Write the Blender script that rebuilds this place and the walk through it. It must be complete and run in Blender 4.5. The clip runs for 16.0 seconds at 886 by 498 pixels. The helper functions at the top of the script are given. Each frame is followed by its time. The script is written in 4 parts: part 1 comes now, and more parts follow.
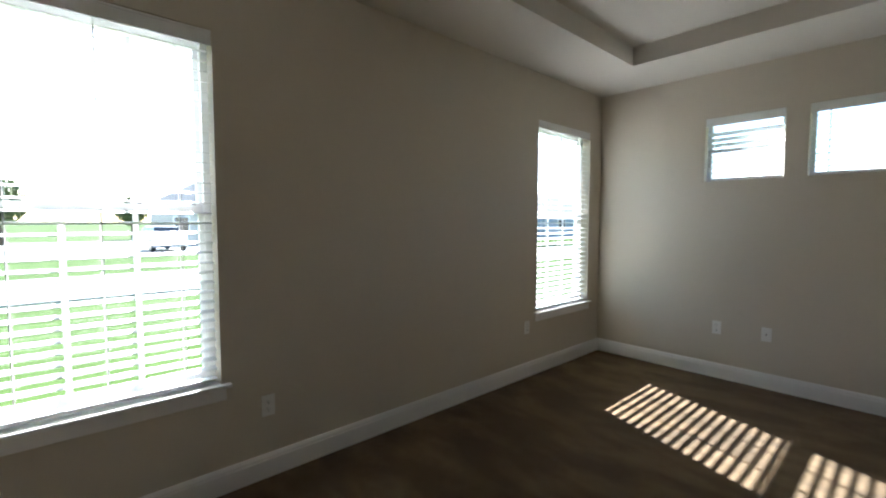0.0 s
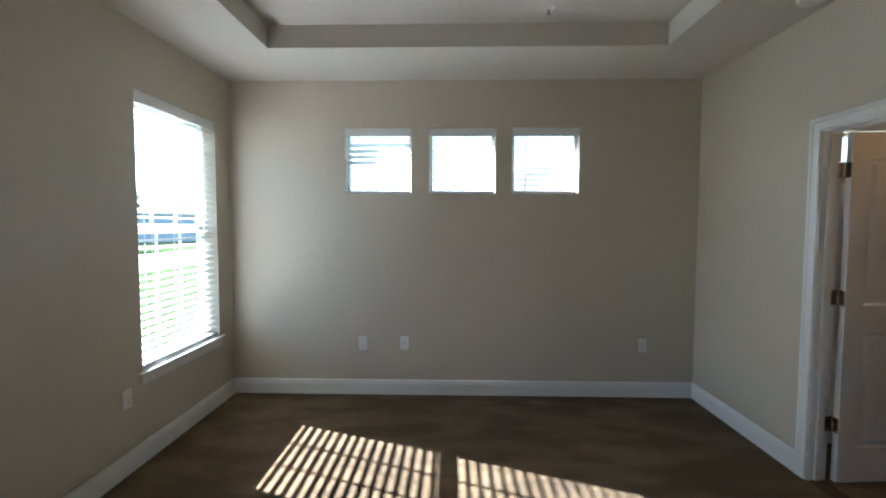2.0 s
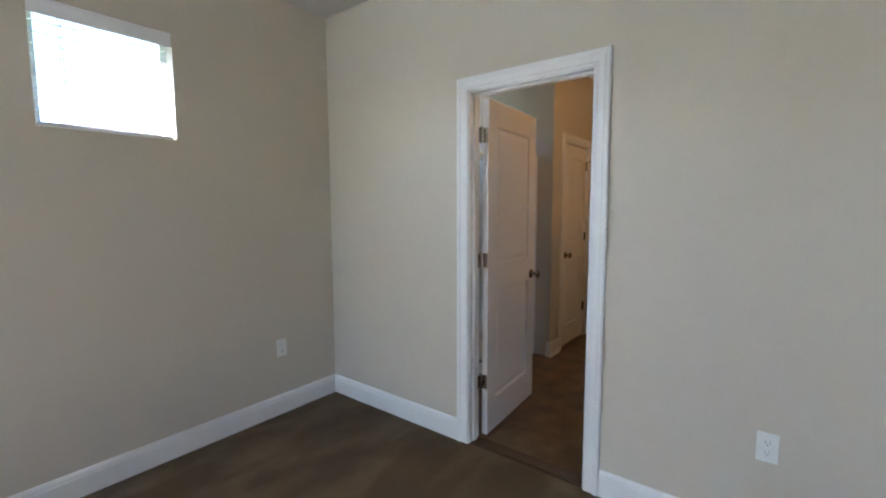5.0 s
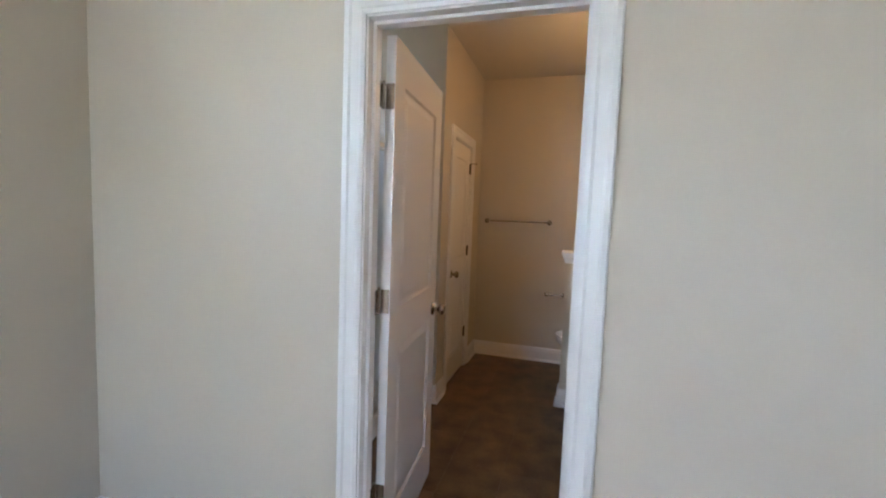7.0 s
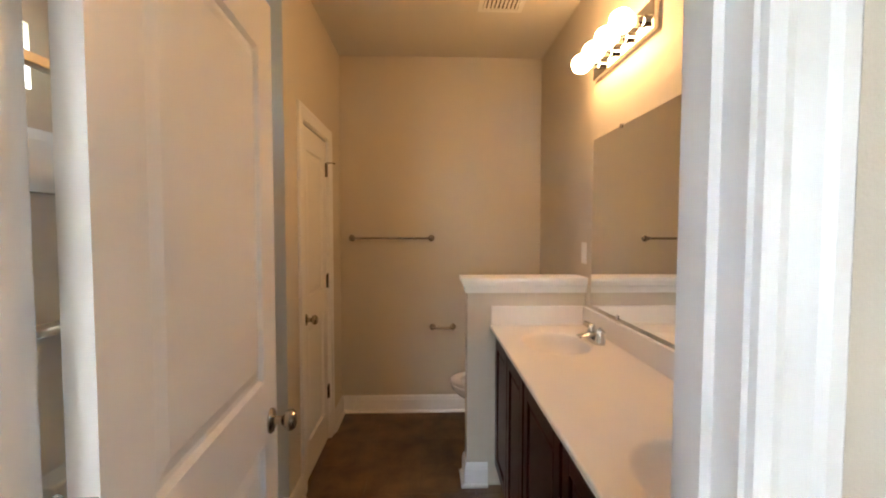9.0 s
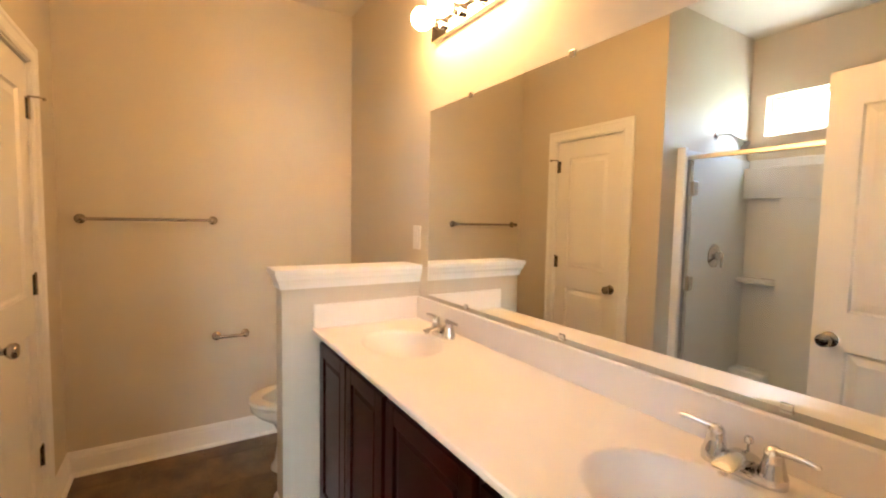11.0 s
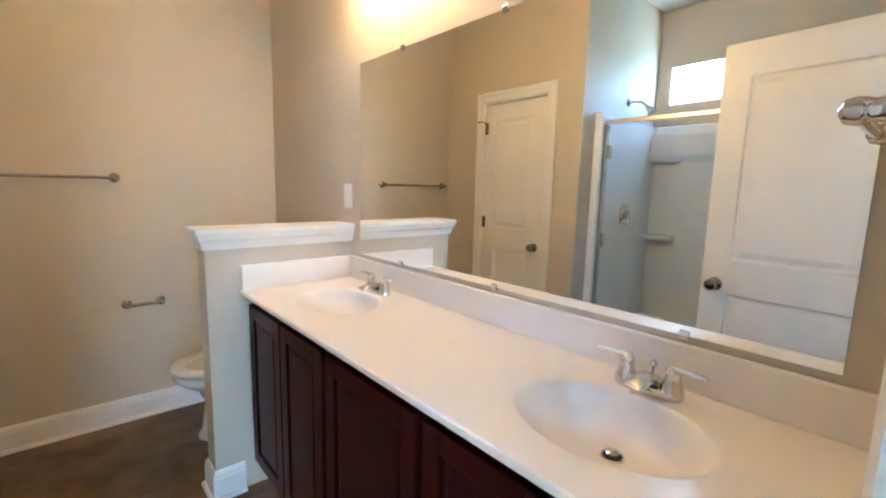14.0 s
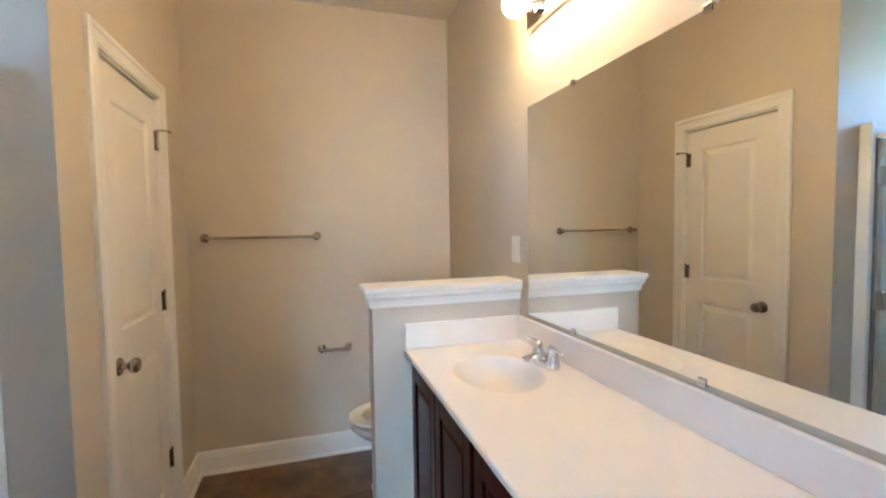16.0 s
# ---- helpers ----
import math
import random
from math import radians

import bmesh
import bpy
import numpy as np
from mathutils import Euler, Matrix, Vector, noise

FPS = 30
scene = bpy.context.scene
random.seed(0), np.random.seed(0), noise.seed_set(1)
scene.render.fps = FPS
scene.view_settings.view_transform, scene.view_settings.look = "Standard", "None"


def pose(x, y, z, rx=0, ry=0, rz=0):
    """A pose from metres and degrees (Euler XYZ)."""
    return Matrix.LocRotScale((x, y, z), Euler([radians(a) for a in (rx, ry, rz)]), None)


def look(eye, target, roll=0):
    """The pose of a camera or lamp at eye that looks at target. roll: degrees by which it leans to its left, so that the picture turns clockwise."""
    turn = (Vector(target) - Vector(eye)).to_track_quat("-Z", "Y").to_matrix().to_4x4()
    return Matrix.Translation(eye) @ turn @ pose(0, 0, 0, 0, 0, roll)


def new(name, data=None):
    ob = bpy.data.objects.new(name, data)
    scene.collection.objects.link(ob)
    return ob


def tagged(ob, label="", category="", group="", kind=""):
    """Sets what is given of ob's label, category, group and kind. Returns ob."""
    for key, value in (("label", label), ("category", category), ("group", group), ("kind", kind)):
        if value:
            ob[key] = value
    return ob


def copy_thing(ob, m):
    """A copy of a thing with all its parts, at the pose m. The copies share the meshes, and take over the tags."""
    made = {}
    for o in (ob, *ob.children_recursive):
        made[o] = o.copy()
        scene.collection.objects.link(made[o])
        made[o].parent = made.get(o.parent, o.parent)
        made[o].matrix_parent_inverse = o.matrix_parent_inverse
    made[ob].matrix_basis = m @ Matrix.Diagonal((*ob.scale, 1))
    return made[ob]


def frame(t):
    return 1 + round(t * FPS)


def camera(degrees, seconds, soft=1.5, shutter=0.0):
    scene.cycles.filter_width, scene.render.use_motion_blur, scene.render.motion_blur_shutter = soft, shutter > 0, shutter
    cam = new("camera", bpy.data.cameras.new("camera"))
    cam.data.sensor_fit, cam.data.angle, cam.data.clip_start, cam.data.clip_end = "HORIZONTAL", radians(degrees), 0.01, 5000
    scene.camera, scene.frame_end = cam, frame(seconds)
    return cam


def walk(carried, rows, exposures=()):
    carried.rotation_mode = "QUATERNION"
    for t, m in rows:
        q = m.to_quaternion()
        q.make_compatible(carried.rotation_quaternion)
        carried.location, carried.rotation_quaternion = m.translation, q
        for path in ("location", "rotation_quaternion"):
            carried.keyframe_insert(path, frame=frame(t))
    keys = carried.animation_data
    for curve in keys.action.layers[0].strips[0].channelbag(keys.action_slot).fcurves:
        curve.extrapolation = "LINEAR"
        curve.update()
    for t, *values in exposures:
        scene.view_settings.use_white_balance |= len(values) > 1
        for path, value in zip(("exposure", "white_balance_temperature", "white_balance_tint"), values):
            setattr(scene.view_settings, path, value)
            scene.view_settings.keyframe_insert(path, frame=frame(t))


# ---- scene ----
cam = camera(91.0, 16.0, soft=2.1)
PATH = [
    (0, (2.373, -4.458, 1.401), (0.895, -3.117, 1.280), 0.10),
    (0.5, (2.381, -4.292, 1.383), (1.103, -2.759, 1.258), 0.40),
    (1, (1.986, -4.111, 1.448), (1.303, -2.236, 1.308), -0.65),
    (1.5, (2.032, -3.898, 1.470), (1.663, -1.936, 1.353), 1.90),
    (2, (1.951, -3.793, 1.498), (1.905, -1.796, 1.391), 0.15),
    (2.5, (1.749, -3.644, 1.489), (2.017, -1.668, 1.337), 1.00),
    (3, (1.637, -3.376, 1.453), (2.212, -1.465, 1.326), -0.09),
    (3.5, (1.572, -3.118, 1.448), (2.510, -1.358, 1.294), 1.78),
    (4, (1.682, -2.917, 1.475), (2.920, -1.354, 1.320), -0.36),
    (4.2, (1.748, -2.876, 1.463), (3.059, -1.378, 1.269), -0.16),
    (6.3, (2.462, -2.104, 1.379), (4.315, -1.358, 1.276), -0.04),
    (6.5, (2.549, -2.029, 1.440), (4.423, -1.342, 1.312), 1.09),
    (7, (2.737, -1.912, 1.417), (4.647, -1.342, 1.254), 2.14),
    (7.5, (2.904, -1.786, 1.451), (4.868, -1.423, 1.354), -1.06),
    (8, (3.170, -1.719, 1.420), (5.156, -1.529, 1.279), -0.76),
    (8.2, (3.292, -1.698, 1.439), (5.283, -1.534, 1.330), -0.71),
    (10.3, (4.032, -1.579, 1.413), (5.906, -2.248, 1.217), 1.49),
    (10.5, (4.064, -1.548, 1.404), (5.904, -2.311, 1.215), 1.24),
    (11, (4.153, -1.500, 1.391), (5.855, -2.542, 1.259), 1.11),
    (11.5, (4.141, -1.511, 1.407), (5.721, -2.734, 1.314), 2.24),
    (12, (4.134, -1.498, 1.399), (5.581, -2.862, 1.355), 2.90),
    (12.5, (4.143, -1.493, 1.407), (5.582, -2.881, 1.379), 2.00),
    (13, (4.134, -1.504, 1.378), (5.603, -2.850, 1.315), 0.68),
    (13.5, (4.135, -1.492, 1.376), (5.620, -2.810, 1.138), 0.45),
    (14, (4.152, -1.460, 1.358), (5.636, -2.763, 1.076), 1.42),
    (14.5, (4.156, -1.491, 1.380), (5.694, -2.764, 1.259), 1.36),
    (15, (4.170, -1.588, 1.387), (5.822, -2.713, 1.325), 0.21),
    (15.5, (4.252, -1.694, 1.420), (6.055, -2.555, 1.351), 0.04),
    (16, (4.308, -1.642, 1.412), (6.218, -2.225, 1.307), -0.87),
]
walk(cam, [(t, look(eye, target, roll)) for t, eye, target, roll in PATH],
     exposures=[(0.0, 3.4, 5700, 10), (0.5, 3.5, 5600, 10), (1.0, 3.75, 5550, 10), (1.5, 3.75, 5500, 10), (2.5, 3.65, 5300, 10), (3.5, 4.05, 5350, 11), (4.2, 4.25, 5300, 12), (6.3, 5.05, 5200, 15), (8.2, 4.9, 5250, 15),
                (9.2, 5.8, 5900, 13), (10.3, 6.3, 6200, 15), (11.0, 6.4, 6050, 13), (12.5, 6.25, 5150, 9), (13.5, 6.3, 4600, 5), (15.0, 6.25, 4400, 3), (16.0, 6.25, 4300, 3)])

# ---- daylight ----
SUN_AZ = math.atan2(0.338, -0.941)          # where the sun stands, seen from above
SUN_EL = radians(34.0)
sun_way = Vector((-0.941 * math.cos(SUN_EL), 0.338 * math.cos(SUN_EL), math.sin(SUN_EL)))
sun = new("sun", bpy.data.lights.new("sun", "SUN"))
sun.data.energy, sun.data.angle, sun.data.color = 5.0, radians(0.53), (1.0, 0.965, 0.91)
sun.matrix_world = look((-20, 8, 14), Vector((-20, 8, 14)) - sun_way)
world = bpy.data.worlds.new("sky")
scene.world = world
world.use_nodes = True
wn = world.node_tree
wn.nodes.clear()
sky = wn.nodes.new("ShaderNodeTexSky")
sky.sky_type, sky.sun_disc, sky.sun_elevation = "NISHITA", False, SUN_EL
sky.sun_rotation = math.pi / 2 - SUN_AZ
bgd = wn.nodes.new("ShaderNodeBackground")
bgd.inputs["Strength"].default_value = 0.068
wout = wn.nodes.new("ShaderNodeOutputWorld")
wn.links.new(sky.outputs[0], bgd.inputs[0])
wn.links.new(bgd.outputs[0], wout.inputs[0])

# sky light through the small shower window
win = new("shower_window_light", bpy.data.lights.new("shower_window_light", "AREA"))
win.data.shape, win.data.size, win.data.size_y, win.data.energy, win.data.color = "RECTANGLE", 0.5, 0.2, 0.055, (0.80, 0.93, 1.0)
win.matrix_world = look((5.356, 0.10, 2.175), (5.356, -1.0, 1.9))


# ---- materials ----
def mat(name, col, rough=0.5, metal=0.0, var=0.08, scale=3.0, bump=0.0, bscale=200.0, col2=None, emit=None, estr=0.0, spec=0.5, rnd=0.0, stretch=None, coat=0.0, world=False):
    m = bpy.data.materials.new(name)
    m.use_nodes = True
    nt = m.node_tree
    b = nt.nodes["Principled BSDF"]
    b.inputs["Roughness"].default_value = rough
    b.inputs["Metallic"].default_value = metal
    b.inputs["Specular IOR Level"].default_value = spec
    b.inputs["Coat Weight"].default_value = coat
    mp = nt.nodes.new("ShaderNodeMapping")
    if world:
        nt.links.new(nt.nodes.new("ShaderNodeNewGeometry").outputs["Position"], mp.inputs["Vector"])
    else:
        nt.links.new(nt.nodes.new("ShaderNodeTexCoord").outputs["Object"], mp.inputs["Vector"])
    if stretch:
        mp.inputs["Scale"].default_value = stretch
    n1 = nt.nodes.new("ShaderNodeTexNoise")
    n1.inputs["Scale"].default_value, n1.inputs["Detail"].default_value = scale, 6
    nt.links.new(mp.outputs[0], n1.inputs["Vector"])
    n2 = nt.nodes.new("ShaderNodeTexNoise")
    n2.inputs["Scale"].default_value, n2.inputs["Detail"].default_value = scale * 14, 3
    nt.links.new(mp.outputs[0], n2.inputs["Vector"])
    mixf = nt.nodes.new("ShaderNodeMath")
    mixf.operation = "MULTIPLY_ADD"
    nt.links.new(n2.outputs[0], mixf.inputs[0])
    mixf.inputs[1].default_value = 0.35
    nt.links.new(n1.outputs[0], mixf.inputs[2])
    ramp = nt.nodes.new("ShaderNodeValToRGB")
    c = Vector(col[:3])
    c2 = Vector(col2[:3]) if col2 else c * (1 - var)
    ramp.color_ramp.elements[0].position, ramp.color_ramp.elements[1].position = 0.45, 0.9
    ramp.color_ramp.elements[0].color = (*c2, 1)
    ramp.color_ramp.elements[1].color = (*c, 1)
    nt.links.new(mixf.outputs[0], ramp.inputs[0])
    last = ramp.outputs[0]
    if rnd:
        oi = nt.nodes.new("ShaderNodeObjectInfo")
        mr = nt.nodes.new("ShaderNodeMapRange")
        mr.inputs["To Min"].default_value, mr.inputs["To Max"].default_value = 1 - rnd, 1 + rnd
        nt.links.new(oi.outputs["Random"], mr.inputs["Value"])
        hv = nt.nodes.new("ShaderNodeHueSaturation")
        nt.links.new(mr.outputs[0], hv.inputs["Value"])
        nt.links.new(last, hv.inputs["Color"])
        last = hv.outputs[0]
    nt.links.new(last, b.inputs["Base Color"])
    if bump:
        nb = nt.nodes.new("ShaderNodeTexNoise")
        nb.inputs["Scale"].default_value, nb.inputs["Detail"].default_value = bscale, 4
        nt.links.new(mp.outputs[0], nb.inputs["Vector"])
        bp = nt.nodes.new("ShaderNodeBump")
        bp.inputs["Strength"].default_value, bp.inputs["Distance"].default_value = bump, 0.004
        nt.links.new(nb.outputs[0], bp.inputs["Height"])
        nt.links.new(bp.outputs[0], b.inputs["Normal"])
    if emit:
        b.inputs["Emission Color"].default_value = (*emit, 1)
        b.inputs["Emission Strength"].default_value = estr
    return m


WALL = mat("beige_wall_paint", (0.59, 0.53, 0.43), 0.62, var=0.035, scale=0.9, bump=0.12, bscale=260)
CEIL = mat("ceiling_paint", (0.64, 0.60, 0.53), 0.8, var=0.03, scale=1.2, bump=0.2, bscale=180)
TRIM = mat("white_trim_paint", (0.80, 0.79, 0.77), 0.32, var=0.03, scale=2.5, bump=0.03, bscale=120)
DOORP = mat("white_door_paint", (0.79, 0.77, 0.74), 0.36, var=0.03, scale=2, bump=0.06, bscale=90, stretch=(1, 1, 0.15))
VINYL = mat("white_window_vinyl", (0.82, 0.82, 0.81), 0.35, var=0.02)
SLAT = mat("white_blind_slat", (0.80, 0.80, 0.78), 0.42, var=0.03, scale=5)
PLATE = mat("white_plastic_plate", (0.78, 0.77, 0.73), 0.3, var=0.02)
SLOT = mat("dark_slot", (0.03, 0.03, 0.03), 0.6)
NICKEL = mat("satin_nickel", (0.43, 0.38, 0.32), 0.24, metal=1.0, var=0.1, scale=30)
CHROME = mat("polished_chrome", (0.66, 0.66, 0.67), 0.06, metal=1.0, var=0.03, scale=12)
BRASSY = mat("warm_chrome_rail", (0.80, 0.70, 0.55), 0.30, metal=1.0, var=0.06, scale=10)
MARBLE = mat("cultured_marble", (0.81, 0.77, 0.72), 0.34, var=0.03, scale=4, coat=0.05)
PORC = mat("white_porcelain", (0.80, 0.79, 0.76), 0.08, var=0.015, coat=0.4)
SEATM = mat("toilet_seat_plastic", (0.80, 0.78, 0.73), 0.2, var=0.015)
FIBER = mat("white_fiberglass", (0.80, 0.82, 0.84), 0.2, var=0.03, scale=2)
WOOD = mat("dark_cherry_wood", (0.034, 0.0048, 0.0034), 0.32, var=0.45, scale=4, bump=0.08, bscale=60, stretch=(5, 5, 0.6), spec=0.16)
# the cherry again, darker: shade behind the cabinet front put into its colour
SHADEW = mat("cabinet_shadow_wood", (0.016, 0.005, 0.004), 0.5, var=0.3, scale=5)
VENTM = mat("vent_white_metal", (0.74, 0.72, 0.68), 0.4, var=0.03)
MIRROR = mat("mirror_silver", (0.90, 0.92, 0.91), 0.0, metal=1.0, var=0.005)
TILE = mat("brown_stone_tile", (0.20, 0.120, 0.059), 0.42, scale=6.5, col2=(0.072, 0.041, 0.020), bump=0.05, bscale=30, rnd=0.07, world=True)
GROUT = mat("brown_grout", (0.085, 0.054, 0.031), 0.8, var=0.2)
BULB = mat("lit_bulb_glass", (1, 0.9, 0.75), 0.3, emit=(1.0, 0.53, 0.175), estr=1.4)
LENSM = mat("ceiling_lamp_lens", (0.70, 0.80, 0.85), 0.3)
RUBBER = mat("black_rubber", (0.02, 0.02, 0.02), 0.7)
GRASS = mat("lawn_grass", (0.050, 0.078, 0.020), 1.0, scale=0.35, col2=(0.036, 0.056, 0.014), bump=0.5, bscale=30, spec=0.02)
CONC = mat("pale_concrete", (0.30, 0.29, 0.275), 0.85, var=0.15, scale=1.0, bump=0.2, bscale=80)
ASPH = mat("grey_asphalt", (0.075, 0.075, 0.078), 0.9, var=0.25, scale=2, bump=0.3, bscale=100)
SIDING = mat("grey_blue_siding", (0.30, 0.34, 0.38), 0.7, var=0.1, scale=1)
SIDING2 = mat("cream_siding", (0.52, 0.48, 0.40), 0.7, var=0.1, scale=1)
ROOFM = mat("grey_shingle", (0.16, 0.15, 0.145), 0.9, var=0.35, scale=6, bump=0.4, bscale=20)
LEAF = mat("tree_leaves", (0.09, 0.13, 0.035), 0.8, var=0.5, scale=2)
BARK = mat("tree_bark", (0.10, 0.075, 0.05), 0.9, var=0.4, scale=9, bump=0.5, bscale=30)
CARP = mat("white_car_paint", (0.75, 0.75, 0.76), 0.25, var=0.02, coat=0.5)
DARKG = mat("dark_window_glass", (0.03, 0.035, 0.04), 0.08, var=0.1)


def glass(name, tint=(0.95, 0.98, 0.97), gloss=0.035, rough=0.0):
    m = bpy.data.materials.new(name)
    m.use_nodes = True
    nt = m.node_tree
    nt.nodes.clear()
    tr = nt.nodes.new("ShaderNodeBsdfTransparent")
    tr.inputs[0].default_value = (*tint, 1)
    gl = nt.nodes.new("ShaderNodeBsdfGlossy")
    gl.inputs["Roughness"].default_value = rough
    mx = nt.nodes.new("ShaderNodeMixShader")
    o = nt.nodes.new("ShaderNodeOutputMaterial")
    mx.inputs[0].default_value = gloss
    nt.links.new(tr.outputs[0], mx.inputs[1])
    nt.links.new(gl.outputs[0], mx.inputs[2])
    nt.links.new(mx.outputs[0], o.inputs[0])
    return m


GLASS = glass("window_glass")
SHGLASS = glass("shower_glass", (0.965, 0.982, 0.985))


def carpet():
    m = mat("brown_carpet", (0.155, 0.106, 0.056), 0.95, scale=1.3, col2=(0.098, 0.065, 0.034), bump=1.0, bscale=420, spec=0.1)
    nt = m.node_tree
    b = nt.nodes["Principled BSDF"]
    b.inputs["Sheen Weight"].default_value = 0.08
    # brushed strokes in the pile
    tc = nt.nodes.new("ShaderNodeTexCoord")
    mp = nt.nodes.new("ShaderNodeMapping")
    mp.inputs["Rotation"].default_value = (0, 0, 0.5)
    mp.inputs["Scale"].default_value = (0.85, 1.9, 1.0)
    nt.links.new(tc.outputs["Object"], mp.inputs["Vector"])
    n = nt.nodes.new("ShaderNodeTexNoise")
    n.inputs["Scale"].default_value, n.inputs["Detail"].default_value, n.inputs["Distortion"].default_value = 2.0, 3, 0.25
    nt.links.new(mp.outputs[0], n.inputs["Vector"])
    mr = nt.nodes.new("ShaderNodeMapRange")
    mr.inputs["From Min"].default_value, mr.inputs["From Max"].default_value = 0.43, 0.60
    mr.inputs["To Min"].default_value, mr.inputs["To Max"].default_value = 0.78, 1.28
    nt.links.new(n.outputs[0], mr.inputs["Value"])
    hv = nt.nodes.new("ShaderNodeHueSaturation")
    old = b.inputs["Base Color"].links[0].from_socket
    nt.links.new(old, hv.inputs["Color"])
    nt.links.new(mr.outputs[0], hv.inputs["Value"])
    nt.links.new(hv.outputs[0], b.inputs["Base Color"])
    return m


CARPET = carpet()


# ---- mesh helpers ----
def link_mesh(name, verts, faces, material, parent=None, smooth=False):
    me = bpy.data.meshes.new(name)
    me.from_pydata([tuple(v) for v in verts], [], faces)
    me.materials.append(material)
    if smooth:
        for p in me.polygons:
            p.use_smooth = True
    me.update()
    ob = new(name, me)
    if parent is not None:
        ob.parent = parent
    return ob


class Geo:
    """Vertices and faces gathered for one mesh."""

    def __init__(self):
        self.v, self.f = [], []

    def add(self, verts, faces):
        k = len(self.v)
        self.v += [Vector(p) for p in verts]
        self.f += [tuple(i + k for i in f) for f in faces]
        return self

    def box(self, x0, x1, y0, y1, z0, z1, b=0.0):
        x0, x1, y0, y1, z0, z1 = min(x0, x1), max(x0, x1), min(y0, y1), max(y0, y1), min(z0, z1), max(z0, z1)
        if b <= 0:
            vs = [(x, y, z) for z in (z0, z1) for y in (y0, y1) for x in (x0, x1)]
            return self.add(vs, [(0, 2, 3, 1), (4, 5, 7, 6), (0, 1, 5, 4), (2, 6, 7, 3), (0, 4, 6, 2), (1, 3, 7, 5)])
        bm = bmesh.new()
        bmesh.ops.create_cube(bm, size=1, matrix=Matrix.LocRotScale(((x0 + x1) / 2, (y0 + y1) / 2, (z0 + z1) / 2), None, (x1 - x0, y1 - y0, z1 - z0)))
        bmesh.ops.bevel(bm, geom=bm.edges[:], offset=b, segments=2, affect="EDGES", profile=0.5)
        bm.verts.index_update()
        self.add([q.co.copy() for q in bm.verts], [tuple(q.index for q in f.verts) for f in bm.faces])
        bm.free()
        return self

    def loft(self, rings, cap0=True, cap1=True, closed=True):
        n = len(rings[0])
        k = len(self.v)
        for r in rings:
            self.v += [Vector(p) for p in r]
        for i in range(len(rings) - 1):
            for j in range(n if closed else n - 1):
                a, b2 = k + i * n + j, k + i * n + (j + 1) % n
                self.f.append((a, b2, b2 + n, a + n))
        if cap0:
            self.f.append(tuple(k + j for j in reversed(range(n))))
        if cap1:
            self.f.append(tuple(k + (len(rings) - 1) * n + j for j in range(n)))
        return self

    def lathe(self, prof, n=24, at=(0, 0, 0), axis="z", cap0=True, cap1=True):
        at = Vector(at)
        rings = []
        for r, h in prof:
            ring = []
            for j in range(n):
                a = 2 * math.pi * j / n
                c, s = r * math.cos(a), r * math.sin(a)
                ring.append(at + Vector({"z": (c, s, h), "x": (h, c, s), "y": (s, h, c)}[axis]))
            rings.append(ring)
        return self.loft(rings, cap0, cap1)

    def tube(self, pts, radii, n=12):
        pts = [Vector(p) for p in pts]
        if not isinstance(radii, (list, tuple)):
            radii = [radii] * len(pts)
        rings, side = [], None
        for i, p in enumerate(pts):
            d = (pts[min(i + 1, len(pts) - 1)] - pts[max(i - 1, 0)]).normalized()
            if side is None:
                side = d.orthogonal().normalized()
            side = (side - d * side.dot(d)).normalized()
            up = d.cross(side)
            rings.append([p + (side * math.cos(2 * math.pi * j / n) + up * math.sin(2 * math.pi * j / n)) * radii[i] for j in range(n)])
        return self.loft(rings)

    def sweep(self, prof, path, e1, e2, nrm, closed=False):
        """prof: (in-plane offset to the left of the path, offset along nrm); path: points (u, v) in the plane e1, e2."""
        e1, e2, nrm = Vector(e1), Vector(e2), Vector(nrm)
        P = [Vector(p) for p in path]
        rings, n = [], len(P)
        for i, p in enumerate(P):
            ds = []
            if i > 0 or closed:
                ds.append((p - P[i - 1]).normalized())
            if i < n - 1 or closed:
                ds.append((P[(i + 1) % n] - p).normalized())
            ns = [Vector((-d.y, d.x)) for d in ds]
            m = ns[0] if len(ns) == 1 else (ns[0] + ns[1]) / (1 + ns[0].dot(ns[1]))
            rings.append([e1 * (p.x + m.x * a) + e2 * (p.y + m.y * a) + nrm * b for a, b in prof])
        if closed:
            rings.append(rings[0])
        return self.loft(rings, not closed, not closed)

    def done(self, name, material, parent=None, smooth=False, bevel=0.0):
        ob = link_mesh(name, self.v, self.f, material, parent, smooth)
        if smooth:
            bm = bmesh.new()
            bm.from_mesh(ob.data)
            for e in bm.edges:
                if len(e.link_faces) == 2 and e.calc_face_angle(0) > 0.7:
                    e.smooth = False
            bmesh.ops.recalc_face_normals(bm, faces=bm.faces[:])
            bm.to_mesh(ob.data)
            bm.free()
        else:
            bm = bmesh.new()
            bm.from_mesh(ob.data)
            bmesh.ops.recalc_face_normals(bm, faces=bm.faces[:])
            bm.to_mesh(ob.data)
            bm.free()
        return ob


def empty(name, at=(0, 0, 0), rz=0.0):
    ob = new(name)
    ob.matrix_world = pose(*at, 0, 0, rz)
    ob.empty_display_size = 0.05
    return ob


def structure(ob, label, cat):
    return tagged(ob, label, cat, kind="structure")


